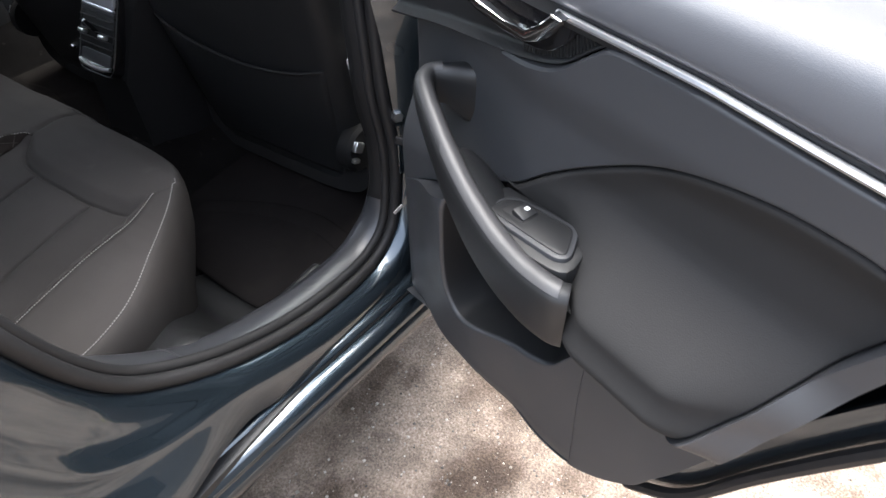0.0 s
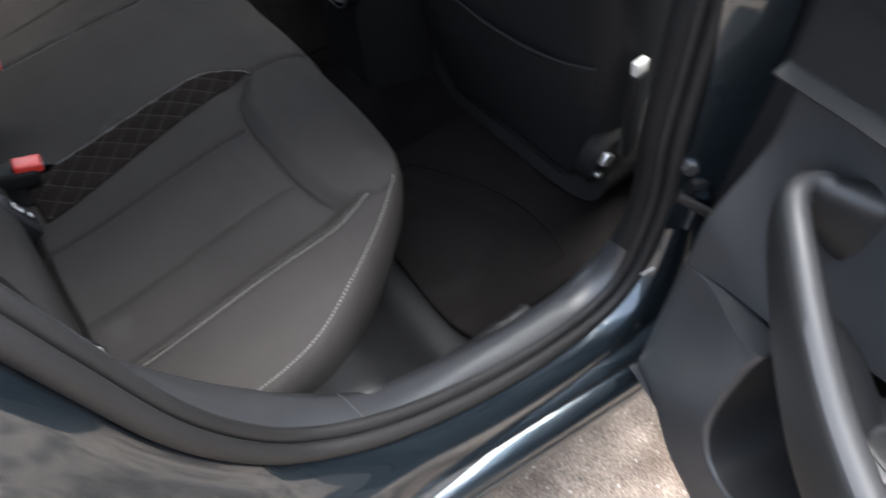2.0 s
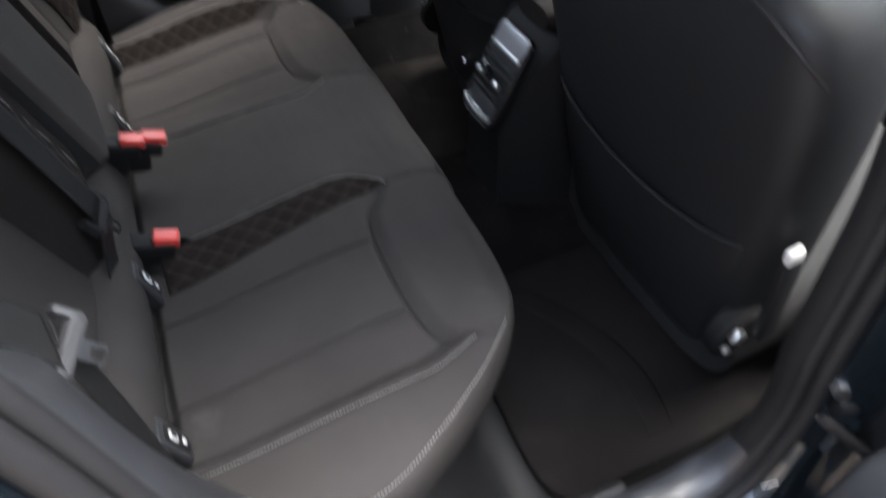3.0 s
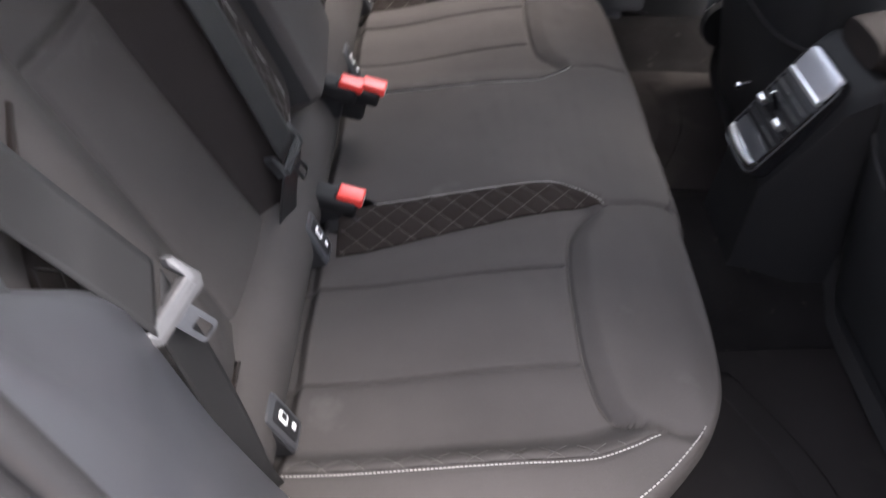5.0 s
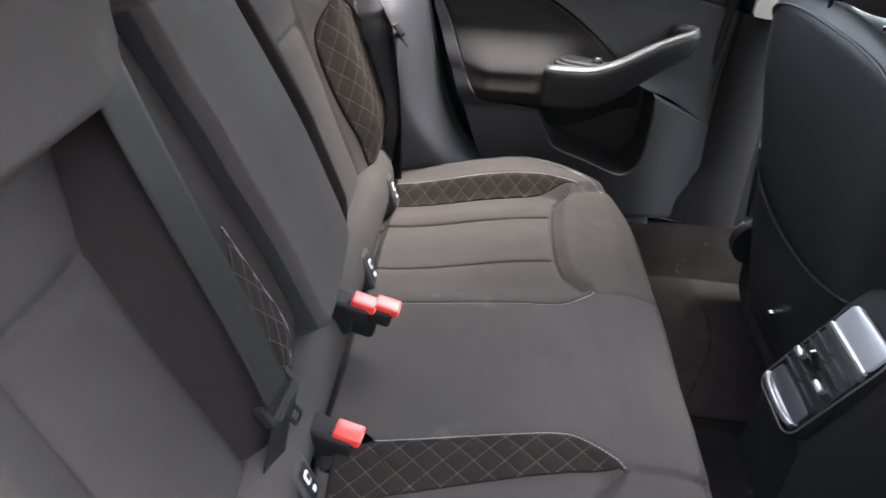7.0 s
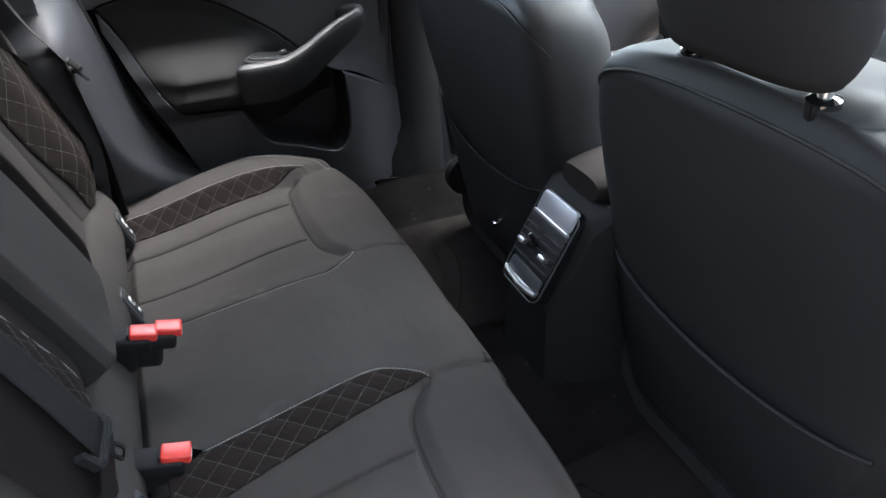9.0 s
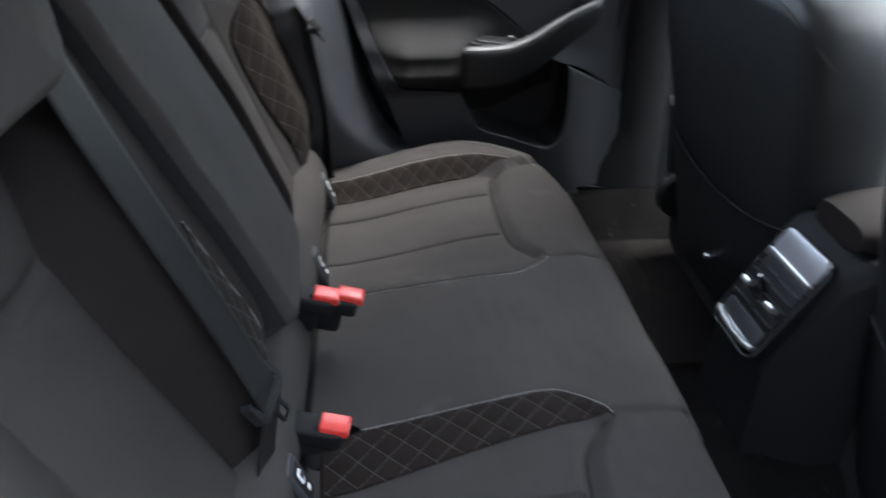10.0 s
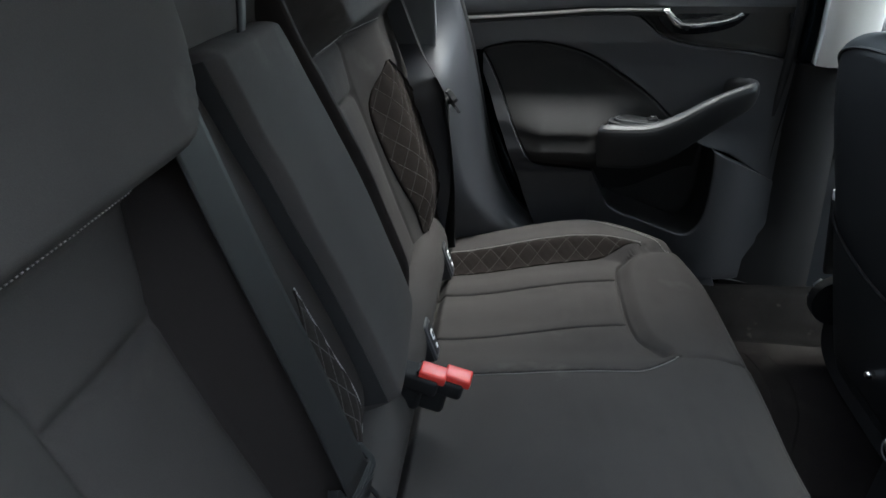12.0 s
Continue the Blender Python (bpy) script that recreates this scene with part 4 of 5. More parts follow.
    cup = [(0.10, 0.984), (0.13, 0.955), (0.19, 0.941), (0.24, 0.943), (0.268, 0.962), (0.28, 0.985)]
    part("handle_cup", plate([tuple(p) for p in spline(cup, 4)], lambda a, b, w: place(a + 0.016, w, b + 0.009), -0.012, 0.005, 0.002), PIANO, hnd, "gloss black cup")
    # pull bar
    if side < 0:
        path = spline([(0.136, -0.062, 0.860), (0.110, -0.036, 0.856), (0.088, -0.016, 0.852), (0.076, 0.000, 0.851), (0.079, 0.014, 0.850), (0.092, 0.024, 0.846), (0.128, 0.038, 0.834), (0.178, 0.053, 0.814), (0.232, 0.065, 0.794), (0.288, 0.074, 0.781), (0.335, 0.079, 0.779), (0.372, 0.078, 0.781), (0.386, 0.070, 0.779)], 6)
    else:
        path = spline([(0.146, -0.034, 0.856), (0.126, -0.006, 0.858), (0.111, 0.014, 0.860), (0.101, 0.031, 0.861), (0.102, 0.045, 0.860), (0.114, 0.053, 0.856), (0.150, 0.059, 0.844), (0.195, 0.064, 0.824), (0.240, 0.070, 0.800), (0.290, 0.077, 0.783), (0.335, 0.080, 0.780), (0.372, 0.078, 0.780), (0.386, 0.070, 0.778)], 6)
    n = len(path)

    def pull(profile, i0, i1, lift):
        rows = []
        for i in range(i0, i1):
            (u, w, z), p, q = path[i], path[max(i - 1, 0)], path[min(i + 1, n - 1)]
            tu, tw = q[0] - p[0], q[1] - p[1]
            le = math.hypot(tu, tw)
            root = step(0.20, 0.06, i / n)
            k, t = 0.8 + 0.18 * step(0.3, 0.8, i / n) + 0.45 * root, 0.80 + 0.75 * step(0.30, 0.72, i / n) + 0.6 * root
            rows.append([place(u - tw / le * a * k, w + tu / le * a * k, z + lift + b * (t if b < -0.006 else 1)) for a, b in profile])
        return skin(rows, closed_v=True, cap=True)
    prof = [(-0.012, -0.048), (-0.014, -0.020), (-0.0145, -0.006), (-0.012, 0.002), (-0.006, 0.0065), (0.001, 0.0075), (0.008, 0.0055), (0.0135, 0.000), (0.0155, -0.008), (0.015, -0.022), (0.011, -0.040), (0.005, -0.050), (-0.004, -0.052)]
    bar = part("pull_bar", pull([tuple(p) for p in loop(prof, 2)], 0, n, 0.0), PLASTIC_DARK, door, "black door pull", sharp=0)
    # satin grey overlay: the black pull's highlight put into a lighter colour
    part("pull_highlight", pull([(-0.0115, -0.001), (-0.0095, 0.0030), (-0.006, 0.0062), (0.001, 0.0075), (0.008, 0.0055), (0.0125, 0.001), (0.011, -0.004), (0.0, -0.006), (-0.010, -0.006)], 14, n - 4, 0.0018), SATIN, bar, "grey overlay for the highlight on the grip face", sharp=60)
    # inner wall of the pocket, falling away below the bar
    rows = []
    for i in range(30):
        t = i / 29
        u = 0.165 + 0.235 * t
        zt = 0.822 - 0.052 * step(0.0, 0.7, t)
        r = []
        for k in range(12):
            q = k / 11
            r.append(place(u, 0.055 + 0.018 * t - 0.105 * q ** 0.6, zt - 0.012 - 0.15 * q ** 1.2))
        rows.append(r)
    part("pocket_wall", slab(rows, place(0, -0.006, 0) - place(0, 0, 0)), PLASTIC_DARK, door, "black inner wall of the door pocket", sharp=50)
    # switch plate behind the bar: a raised frame, a sunk panel, and the switch in its well
    pl = lambda a, b, w: place(a, b, 0.776 + w + 0.13 * (a - 0.25))
    base = [(0.222, 0.010), (0.245, 0.004), (0.345, 0.003), (0.358, 0.016), (0.372, 0.062), (0.33, 0.072), (0.26, 0.068), (0.226, 0.055)]
    plateob = part("switch_plate", plate([tuple(p) for p in loop(base, 4)], pl, -0.03, 0.0, 0.003), PLASTIC_DARK, door, "black switch plate")
    border = [tuple(p) for p in loop([(0.241, 0.050), (0.241, 0.030), (0.249, 0.018), (0.268, 0.0135), (0.322, 0.0095), (0.340, 0.0145), (0.352, 0.030), (0.3615, 0.048), (0.354, 0.059), (0.332, 0.061), (0.265, 0.060), (0.248, 0.058)], 3)]
    part("switch_frame", plate(border, pl, -0.004, 0.0055, 0.003), PLASTIC, plateob, "slate switch frame")
    part("switch_panel", plate(inset(border, 0.007), pl, 0.0, 0.0062, 0.0006), PLASTIC_DARK, plateob)
    part("panel_edge", tube([pl(a, b, 0.006) for a, b in inset(border, 0.0065)], 0.0008, 5, closed=True), RUBBER, plateob)
    turn = Matrix.Rotation(math.atan2((place(1, 0, 0) - place(0, 0, 0)).y, (place(1, 0, 0) - place(0, 0, 0)).x), 4, "Z")
    part("switch_well", plate(rounded(0.036, 0.024, 0.004, 3, 0.2745, 0.034), pl, 0.003, 0.0068, 0.0008), RUBBER, plateob, "dark switch well")
    sw = part("window_switch", box((0.019, 0.021, 0.008), Matrix.Translation(pl(0.2815, 0.034, 0.0085)) @ turn @ pose(0, 0, 0, 0, 12, 0), 0.0025, 2), PLASTIC_DARK, plateob, "black window switch")
    part("switch_mark", plate(rounded(0.0065, 0.0055, 0.0015, 3, 0.2815, 0.031), pl, 0.0125, 0.0135, 0.0002), WHITE, sw, "white printed mark")
    # bright bevel at the card's rear foot
    part("card_edge", slab([[place(u, door_w(u, card_low(u)) + 0.010 - 0.020 * q, card_low(u) - 0.006 * q) for q in (0, 0.5, 1)] for u in [-0.005 + 0.63 * i / 60 for i in range(61)]], back), PLASTIC, door)
    # steel shell and outer skin
    low = [(-0.03, 0.345), (0.10, 0.345), (0.25, 0.340), (0.36, 0.325), (0.43, 0.345), (0.50, 0.405), (0.55, 0.47), (0.60, 0.60), (0.66, 0.74), (0.72, 0.86), (0.78, 0.97), (0.80, 1.045)]
    outl = [tuple(p) for p in spline(low, 5)] + [(-0.03, 1.045)]
    part("door_shell", plate(outl, lambda a, b, w: place(a, w, b), -0.11, -0.092, 0.008), PAINT, door, "blue-black painted door shell")
    fl_o, fl_i = [tuple(p) for p in spline(low, 5)], inset(outl, 0.055)[:len(spline(low, 5))]
    part("door_flange", slab([[place(o[0], -0.085, o[1]), place(o[0], -0.045, o[1]), place(o[0] * 0.85 + q[0] * 0.15, -0.034, o[1] * 0.85 + q[1] * 0.15), place(q[0], -0.030, q[1])] for o, q in zip(fl_o, fl_i)], place(0, -0.008, 0) - place(0, 0, 0)), PAINT, door, "painted door edge", sharp=60)
    part("door_skin", plate([tuple(p) for p in inset(outl, -0.018)], lambda a, b, w: place(a, w - 0.02 * step(0.3, 0.6, b), b), -0.135, -0.112, 0.006), PAINT, door, "blue-black painted outer skin")
    seal = [tuple(p) for p in spline(low, 6)]
    part("door_seal", tube([place(a - 0.012, -0.022, b + 0.022) for a, b in seal if a > 0.47], 0.008, 8), RUBBER, door)
    # window, frame and belt seal
    fr = [(0.0, 1.07), (0.03, 1.38), (0.12, 1.425), (0.45, 1.41), (0.68, 1.34), (0.80, 1.16), (0.82, 1.08)]
    pane = part("window_pane", plate([(a, b) for a, b in fr], lambda a, b, w: place(a, w - 0.12 * (b - 1.07) * -0.9, b), -0.092, -0.088, 0.0005), GLASS, door, "tinted side window")
    pane.visible_shadow = False
    part("window_frame", tube([place(a, -0.09 + 0.108 * (b - 1.07), b) for a, b in fr], 0.022, 8), PLASTIC_DARK, door)
    part("belt_seal", tube([place(u, -0.084, 1.075 + 0.010 * step(0.1, 0.8, u)) for u in [-0.02 + 0.82 * i / 20 for i in range(21)]], 0.007, 6), RUBBER, door)
    return door


SWING = radians(70)
DX, DY = -math.cos(SWING), -math.sin(SWING)


def open_place(u, w, z):
    return Vector((0.580 + DX * u + DY * w, -0.850 + DY * u - DX * w, z))


def shut_place(u, w, z):
    return Vector((0.694 - u, 0.722 - w, z))


build_door(-1, open_place, "open rear door with slate trim, chrome lever and door pocket")
build_door(1, shut_place, "closed rear door with dark trim, chrome lever and door pull")

# ---- car body round the seats ----
body = thing("car", (0.5, 0, 0.2), "blue-black car with dark cabin trim and pale roof lining", "car")
EDGE = spline([(-0.055, -0.66, 1.25), (0.0, -0.700, 1.06), (0.030, -0.718, 0.95), (0.048, -0.728, 0.86), (0.070, -0.734, 0.745), (0.102, -0.733, 0.645), (0.145, -0.735, 0.570), (0.215, -0.747, 0.516),
               (0.30, -0.754, 0.470), (0.40, -0.759, 0.434), (0.50, -0.764, 0.420), (0.580, -0.766, 0.424), (0.634, -0.765, 0.458), (0.660, -0.761, 0.528), (0.668, -0.757, 0.61), (0.660, -0.750, 0.70),
               (0.664, -0.742, 0.80), (0.668, -0.732, 0.90), (0.660, -0.712, 1.02), (0.63, -0.665, 1.22)], 6)


def sweep_edge(profile, s=1, pts=EDGE, k0=0, k1=None):
    """Sweeps a profile of (outwards from the opening, away from the cabin) along the door opening."""
    rows = []
    n = len(pts)
    for i in range(k0, k1 if k1 else n):
        a, b = Vector(pts[max(i - 1, 0)]), Vector(pts[min(i + 1, n - 1)])
        t = (b - a).normalized()
        out = Vector((-t.z, 0, t.x)) * -1
        prof = profile(i / (n - 1)) if callable(profile) else profile
        rows.append([Vector(pts[i]) + out * p - Vector((0, q, 0)) for p, q in prof])
    if s == 1:
        return rows
    return [[Vector((p.x, -p.y, p.z)) for p in r] for r in rows]


for s in (1, -1):
    # weather strip: two lips
    ring = [(0.0105 * math.cos(a) + 0.005, 0.0105 * math.sin(a) + 0.001) for a in (2 * math.pi * k / 12 for k in range(12))]
    part("weather_strip", skin(sweep_edge(ring, s), closed_v=True, cap=True), RUBBER, body, "black rubber weather strip")
    ring2 = [(0.0085 * math.cos(a) - 0.006, 0.0085 * math.sin(a) - 0.013) for a in (2 * math.pi * k / 10 for k in range(10))]
    part("inner_lip", skin(sweep_edge(ring2, s), closed_v=True, cap=True), RUBBER, body)
    # painted jamb: a flange, a crease and an outer fall
    def jamb(t):
        frontp = step(0.60, 0.72, t)
        mid = [(0.010, -0.01), (0.011, 0.008), (0.0135, 0.018), (0.0165, 0.027), (0.020, 0.034), (0.0245, 0.039), (0.030, 0.0425), (0.038, 0.045), (0.052, 0.047), (0.080, 0.048)]
        aft = [(0.010, -0.01), (0.018, 0.010), (0.035, 0.020), (0.060, 0.030), (0.085, 0.036), (0.090, 0.050), (0.105, 0.054), (0.14, 0.060), (0.150, 0.085), (0.24, 0.110)]
        fore = [(0.010, -0.01), (0.014, 0.010), (0.020, 0.022), (0.030, 0.030), (0.045, 0.034), (0.060, 0.036), (0.070, 0.036), (0.080, 0.030), (0.09, 0.02), (0.11, 0.01)]
        rr = step(0.42, 0.28, t)
        return [tuple(np.array(m) * (1 - rr) * (1 - frontp) + np.array(f) * rr + np.array(g) * frontp) for m, f, g in zip(mid, aft, fore)]
    rows = sweep_edge(jamb, s)
    part("painted_jamb", slab(rows, (0, 0.02 * (1 if s == 1 else -1), 0)), PAINT, body, "glossy blue-black door jamb", sharp=60)


    # plastic trim inside the opening: sill plate, arch trim and pillar foot
    def trim(t):
        rear = step(0.38, 0.22, t)
        bend = math.exp(-((t - 0.40) / 0.07) ** 2)
        frontp = step(0.60, 0.70, t)
        wide = (0.042 + 0.092 * step(0.41, 0.21, t) - 0.100 * step(0.150, 0.06, t) + 0.004 * bend) * (1 - 0.55 * frontp)
        fall = 0.012 + 0.046 * rear
        low = 0.013 * math.exp(-((t - 0.37) / 0.07) ** 2)
        wide -= 0.5 * low
        flat = 1 - rear
        return [(-0.008, -0.010), ((-0.014 + 0.3 * low) * flat - 0.010 * rear, -0.018), ((-0.016 + 0.7 * low) * flat + 0.004 * rear, -0.022 - wide * 0.3), ((-0.017 + low) * flat + 0.026 * rear, -0.022 - wide * 0.65),
                ((-0.012 + low) * flat + 0.044 * rear, -0.022 - wide * 0.9), (fall, -0.022 - wide), (fall + 0.03, -0.027 - wide), (0.050 + 0.15 * rear, -0.032 - wide)]
    rows = sweep_edge(trim, s, EDGE, 0, None if s == 1 else 68)
    j = min(range(len(rows)), key=lambda k: abs(rows[k][2].x - 0.215) + (1 if rows[k][2].z > 0.62 else 0))
    part("trim_joint", tube([p + Vector((0, 0, 0.0006)) for p in rows[j][1:6]], 0.0012, 6), PLASTIC, body, "pale joint in the sill trim")
    inward = (0, 0.004 * (1 if s == 1 else -1), -0.004)
    part("sill_trim", slab(rows[:77], inward), SILL, body, "slate plastic sill and arch trim", sharp=60)
    if len(rows) > 77:
        part("pillar_edge_trim", slab(rows[76:], inward), CONSOLE, body, "black pillar edge trim", sharp=60)

    def Y(v):
        return v if s == 1 else -v
    # rocker below the doors
    prof = [(-0.775, 0.378), (-0.806, 0.380), (-0.814, 0.374), (-0.813, 0.366), (-0.830, 0.365), (-0.843, 0.356), (-0.845, 0.347), (-0.842, 0.341), (-0.848, 0.336), (-0.850, 0.322), (-0.844, 0.304), (-0.836, 0.292), (-0.824, 0.282), (-0.78, 0.276)]
    rows = []
    for i in range(30):
        x = -0.02 + 1.9 * i / 29
        sp = 0.028 - 0.11 * (x - 0.15) if x < 0.75 else 0.028 - 0.066
        rows.append([(x, Y(y + sp), z) for y, z in prof])
    part("rocker_seal", tube([(r[3][0], r[3][1] + Y(0.004), r[3][2] + 0.003) for r in rows], 0.006, 8), RUBBER, body, "black rubber seal strip")
    part("rocker", slab(rows, (0, Y(0.03), 0)), PAINT, body, "glossy blue-black rocker with a step", sharp=50)
# heel panels between cushion, sill and carpet
for s in (1, -1):
    def heel(x, y):
        to_sill = (0.142 + 0.45 * max(0.0, 0.30 - x)) * step(-0.628, -0.692, y)
        to_seat = 0.20 * step(0.42, 0.24, x)
        return 0.286 - 0.013 * step(0.44, 0.475, x) * step(0.655, 0.63, -y) + max(to_sill, to_seat) + 0.1 * min(to_sill, to_seat)
    rows = [[(x, s * y, heel(x, y)) for y in [-0.40 - 0.30 * j / 40 for j in range(41)]] for x in [0.14 + 0.375 * i / 40 for i in range(41)]]
    part("heel_panel", slab(rows, (0, 0, -0.006)), PLASTIC_DARK, body, "black moulded heel panel beside the cushion", sharp=0)
# floor pan, carpet
fl = [[(x, y, 0.272 + 0.03 * math.exp(-(y / 0.16) ** 4) * 3 * step(0.3, 0.6, x) + 0.0015 * noise.noise(Vector((x * 20, y * 20, 0))) + 0.13 * step(0.642, 0.692, abs(y))) for y in [-0.70 + 1.4 * j / 70 for j in range(71)]] for x in [0.0 + 1.8 * i / 60 for i in range(61)]]
part("floor_carpet", slab(fl, (0, 0, -0.03)), CARPET, body, "black cabin carpet", sharp=0)


def build_mat(side):
    m = thing("floor_mat", (0.6, side * 0.42, 0.28), "black velour floor mat with a worn tread band", "floor mat", "floor mats")
    out = loop([(0.47, 0.62), (0.47, 0.40), (0.50, 0.24), (0.60, 0.20), (0.95, 0.20), (1.0, 0.30), (0.98, 0.60), (0.80, 0.635), (0.6, 0.64)], 6)

    def put(a, b, w):
        return Vector((a, side * b, 0.276 + w))
    part("mat_surface", plate(out, put, 0.0, 0.010, 0.003), MAT_CLOTH, m)
    part("mat_binding", tube([put(a, b, 0.008) for a, b in out], 0.0035, 6, closed=True), CARPET, m)
    band = []
    for i in range(30):
        t = i / 29
        cx = 0.60 + 0.10 * math.sin(t * 2.2)
        band.append([put(cx + 0.05 * (j / 8 - 0.5), 0.24 + 0.36 * t, 0.0105 + 0.0015 * math.sin(math.pi * j / 8)) for j in range(9)])
    part("tread_band", slab(band, (0, 0, -0.004)), MAT_CLOTH, m, "smoother worn band", sharp=0)


for s in (-1, 1):
    build_mat(s)

# walls of the cabin: pillars, roof, screens
for s in (-1, 1):
    fl = 0.085 if s > 0 else 0.0
    rows = [[(x0 + dx, s * (y + dy + (0.018 if s > 0 else 0.0)), z) for dx, dy in ((-0.025 - flare if s > 0 else -0.045, 0.0), (-0.05 - flare, -0.03), (-0.03, -0.05), (0.03, -0.05), (0.06, -0.03), (0.06, 0.03), (0.0, 0.04))] for x0, y, z, flare in ((0.765, 0.735, 0.27, fl), (0.755, 0.735, 0.36, fl), (0.752, 0.736, 0.43, fl), (0.749, 0.738, 0.50, 0.5 * fl), (0.748, 0.74, 0.55, 0.2 * fl), (0.730, 0.735, 0.75, 0.0), (0.728, 0.722, 0.896, 0.0))]
    part("pillar_foot_trim", skin(rows, closed_v=True, cap=True), CONSOLE, body, "black lower pillar trim", sharp=50)
    rows = [[(x0 + dx, s * (y + dy), z) for dx, dy in ((-0.040, 0.0), (-0.043, -0.03), (-0.025, -0.045), (0.03, -0.045), (0.055, -0.03), (0.055, 0.03), (0.0, 0.035))] for x0, y, z in ((0.742, 0.712, 0.898), (0.738, 0.700, 0.95), (0.722, 0.672, 1.1), (0.68, 0.61, 1.35), (0.66, 0.56, 1.45))]
    part("pillar_head_trim", skin(rows, closed_v=True, cap=True), PALE, body, "pale grey upper pillar trim", sharp=50)
    rows = [[(x0 + dx, s * (y + dy), z) for dx, dy in ((-0.06, 0.0), (-0.02, -0.035), (0.06, -0.02), (0.06, 0.04), (-0.02, 0.05))] for x0, y, z in ((0.74, 0.76, 0.36), (0.74, 0.765, 0.6), (0.72, 0.76, 0.8), (0.70, 0.735, 1.0), (0.65, 0.62, 1.45))]
    part("pillar_skin", skin(rows, closed_v=True, cap=True), PAINT, body, "painted pillar", sharp=40)
    # flank behind the rear door and the rear side trim
    rows = [[(x, s * (0.62 + 0.03 * step(0.0, -0.3, x) - 0.10 * step(0.9, 1.4, z)), z) for z in [0.30 + 1.12 * j / 24 for j in range(25)]] for x in [-0.02 - 0.75 * i / 16 for i in range(17)]]
    part("rear_side_trim", slab(rows, (0, s * 0.03, 0)), SIDE, body, "slate rear side trim", sharp=0)
    rows = [[(x, s * (0.86 - 0.22 * step(0.9, 1.45, z)), z) for z in [0.30 + 1.12 * j / 24 for j in range(25)]] for x in [-0.10 - 0.9 * i / 16 for i in range(17)]]
    part("quarter_panel", slab(rows, (0, -s * 0.02, 0)), PAINT, body, sharp=0)
    # front door inner panel, shut
rows = [[(x, y, 1.46 + 0.03 * math.cos(y * 2) - 0.05 * ((x - 0.3) / 1.2) ** 2) for y in [-0.60 + 1.2 * j / 16 for j in range(17)]] for x in [-0.75 + 1.9 * i / 20 for i in range(21)]]
part("roof_skin", slab([[(p[0], p[1] * 1.04, p[2] + 0.055) for p in r] for r in rows], (0, 0, 0.012)), PAINT, body, "blue-black painted roof", sharp=0)
part("roof_lining", slab(rows, (0, 0, 0.04)), PALE, body, "pale grey roof lining", sharp=0)
rows = [[(x, y, 1.0 - 0.02 * ((x + 0.8) / 0.5) ** 2) for y in [-0.58 + 1.16 * j / 12 for j in range(13)]] for x in [-0.28 - 0.95 * i / 12 for i in range(13)]]
part("parcel_shelf", slab(rows, (0, 0, -0.02)), CARPET, body, "dark parcel shelf", sharp=0)
rows = [[(x, y, z) for y in [-0.66 + 1.32 * j / 6 for j in range(7)]] for x, z in ((-1.25, 0.25), (-1.33, 0.6), (-1.33, 1.0))]
part("tail_panel", slab(rows, (-0.05, 0, 0)), PLASTIC_DARK, body)
rows = [[(x, y, z) for y in [-0.60 + 1.2 * j / 6 for j in range(7)]] for x, z in ((-1.32, 1.0), (-1.05, 1.22), (-0.72, 1.44))]
pane = part("rear_screen", slab(rows, (0, 0, 0.004)), GLASS, body, "tinted rear screen")
pane.visible_shadow = False
rows = [[(x, y, z) for y in [-0.66 + 1.32 * j / 8 for j in range(9)]] for x, z in ((2.05, 0.98), (1.6, 1.22), (1.12, 1.42))]
pane = part("windscreen", slab(rows, (0, 0, 0.005)), GLASS, body, "clear windscreen")
pane.visible_shadow = False
rows = [[(x, y, z) for y in [-0.70 + 1.4 * j / 8 for j in range(9)]] for x, z in ((1.85, 0.30), (1.72, 0.55), (1.50, 0.62), (1.46, 0.80), (1.52, 0.92), (1.75, 0.97), (2.15, 0.985))]
part("dashboard", slab(rows, (0.03, 0, -0.03)), PLASTIC_DARK, body, "black dashboard", sharp=50)
for s in (-1, 1):
    part("front_post", tube([(2.05, s * 0.70, 0.95), (1.6, s * 0.66, 1.22), (1.12, s * 0.60, 1.43)], 0.04, 8), PLASTIC_DARK, body)
    part("roof_rail", tube([(1.12, s * 0.60, 1.44), (0.6, s * 0.585, 1.47), (0.0, s * 0.585, 1.46), (-0.75, s * 0.58, 1.42)], 0.045, 8), PALE, body)


def stack_point(a, b, w):
    return Vector((1.45 - w, a, b))


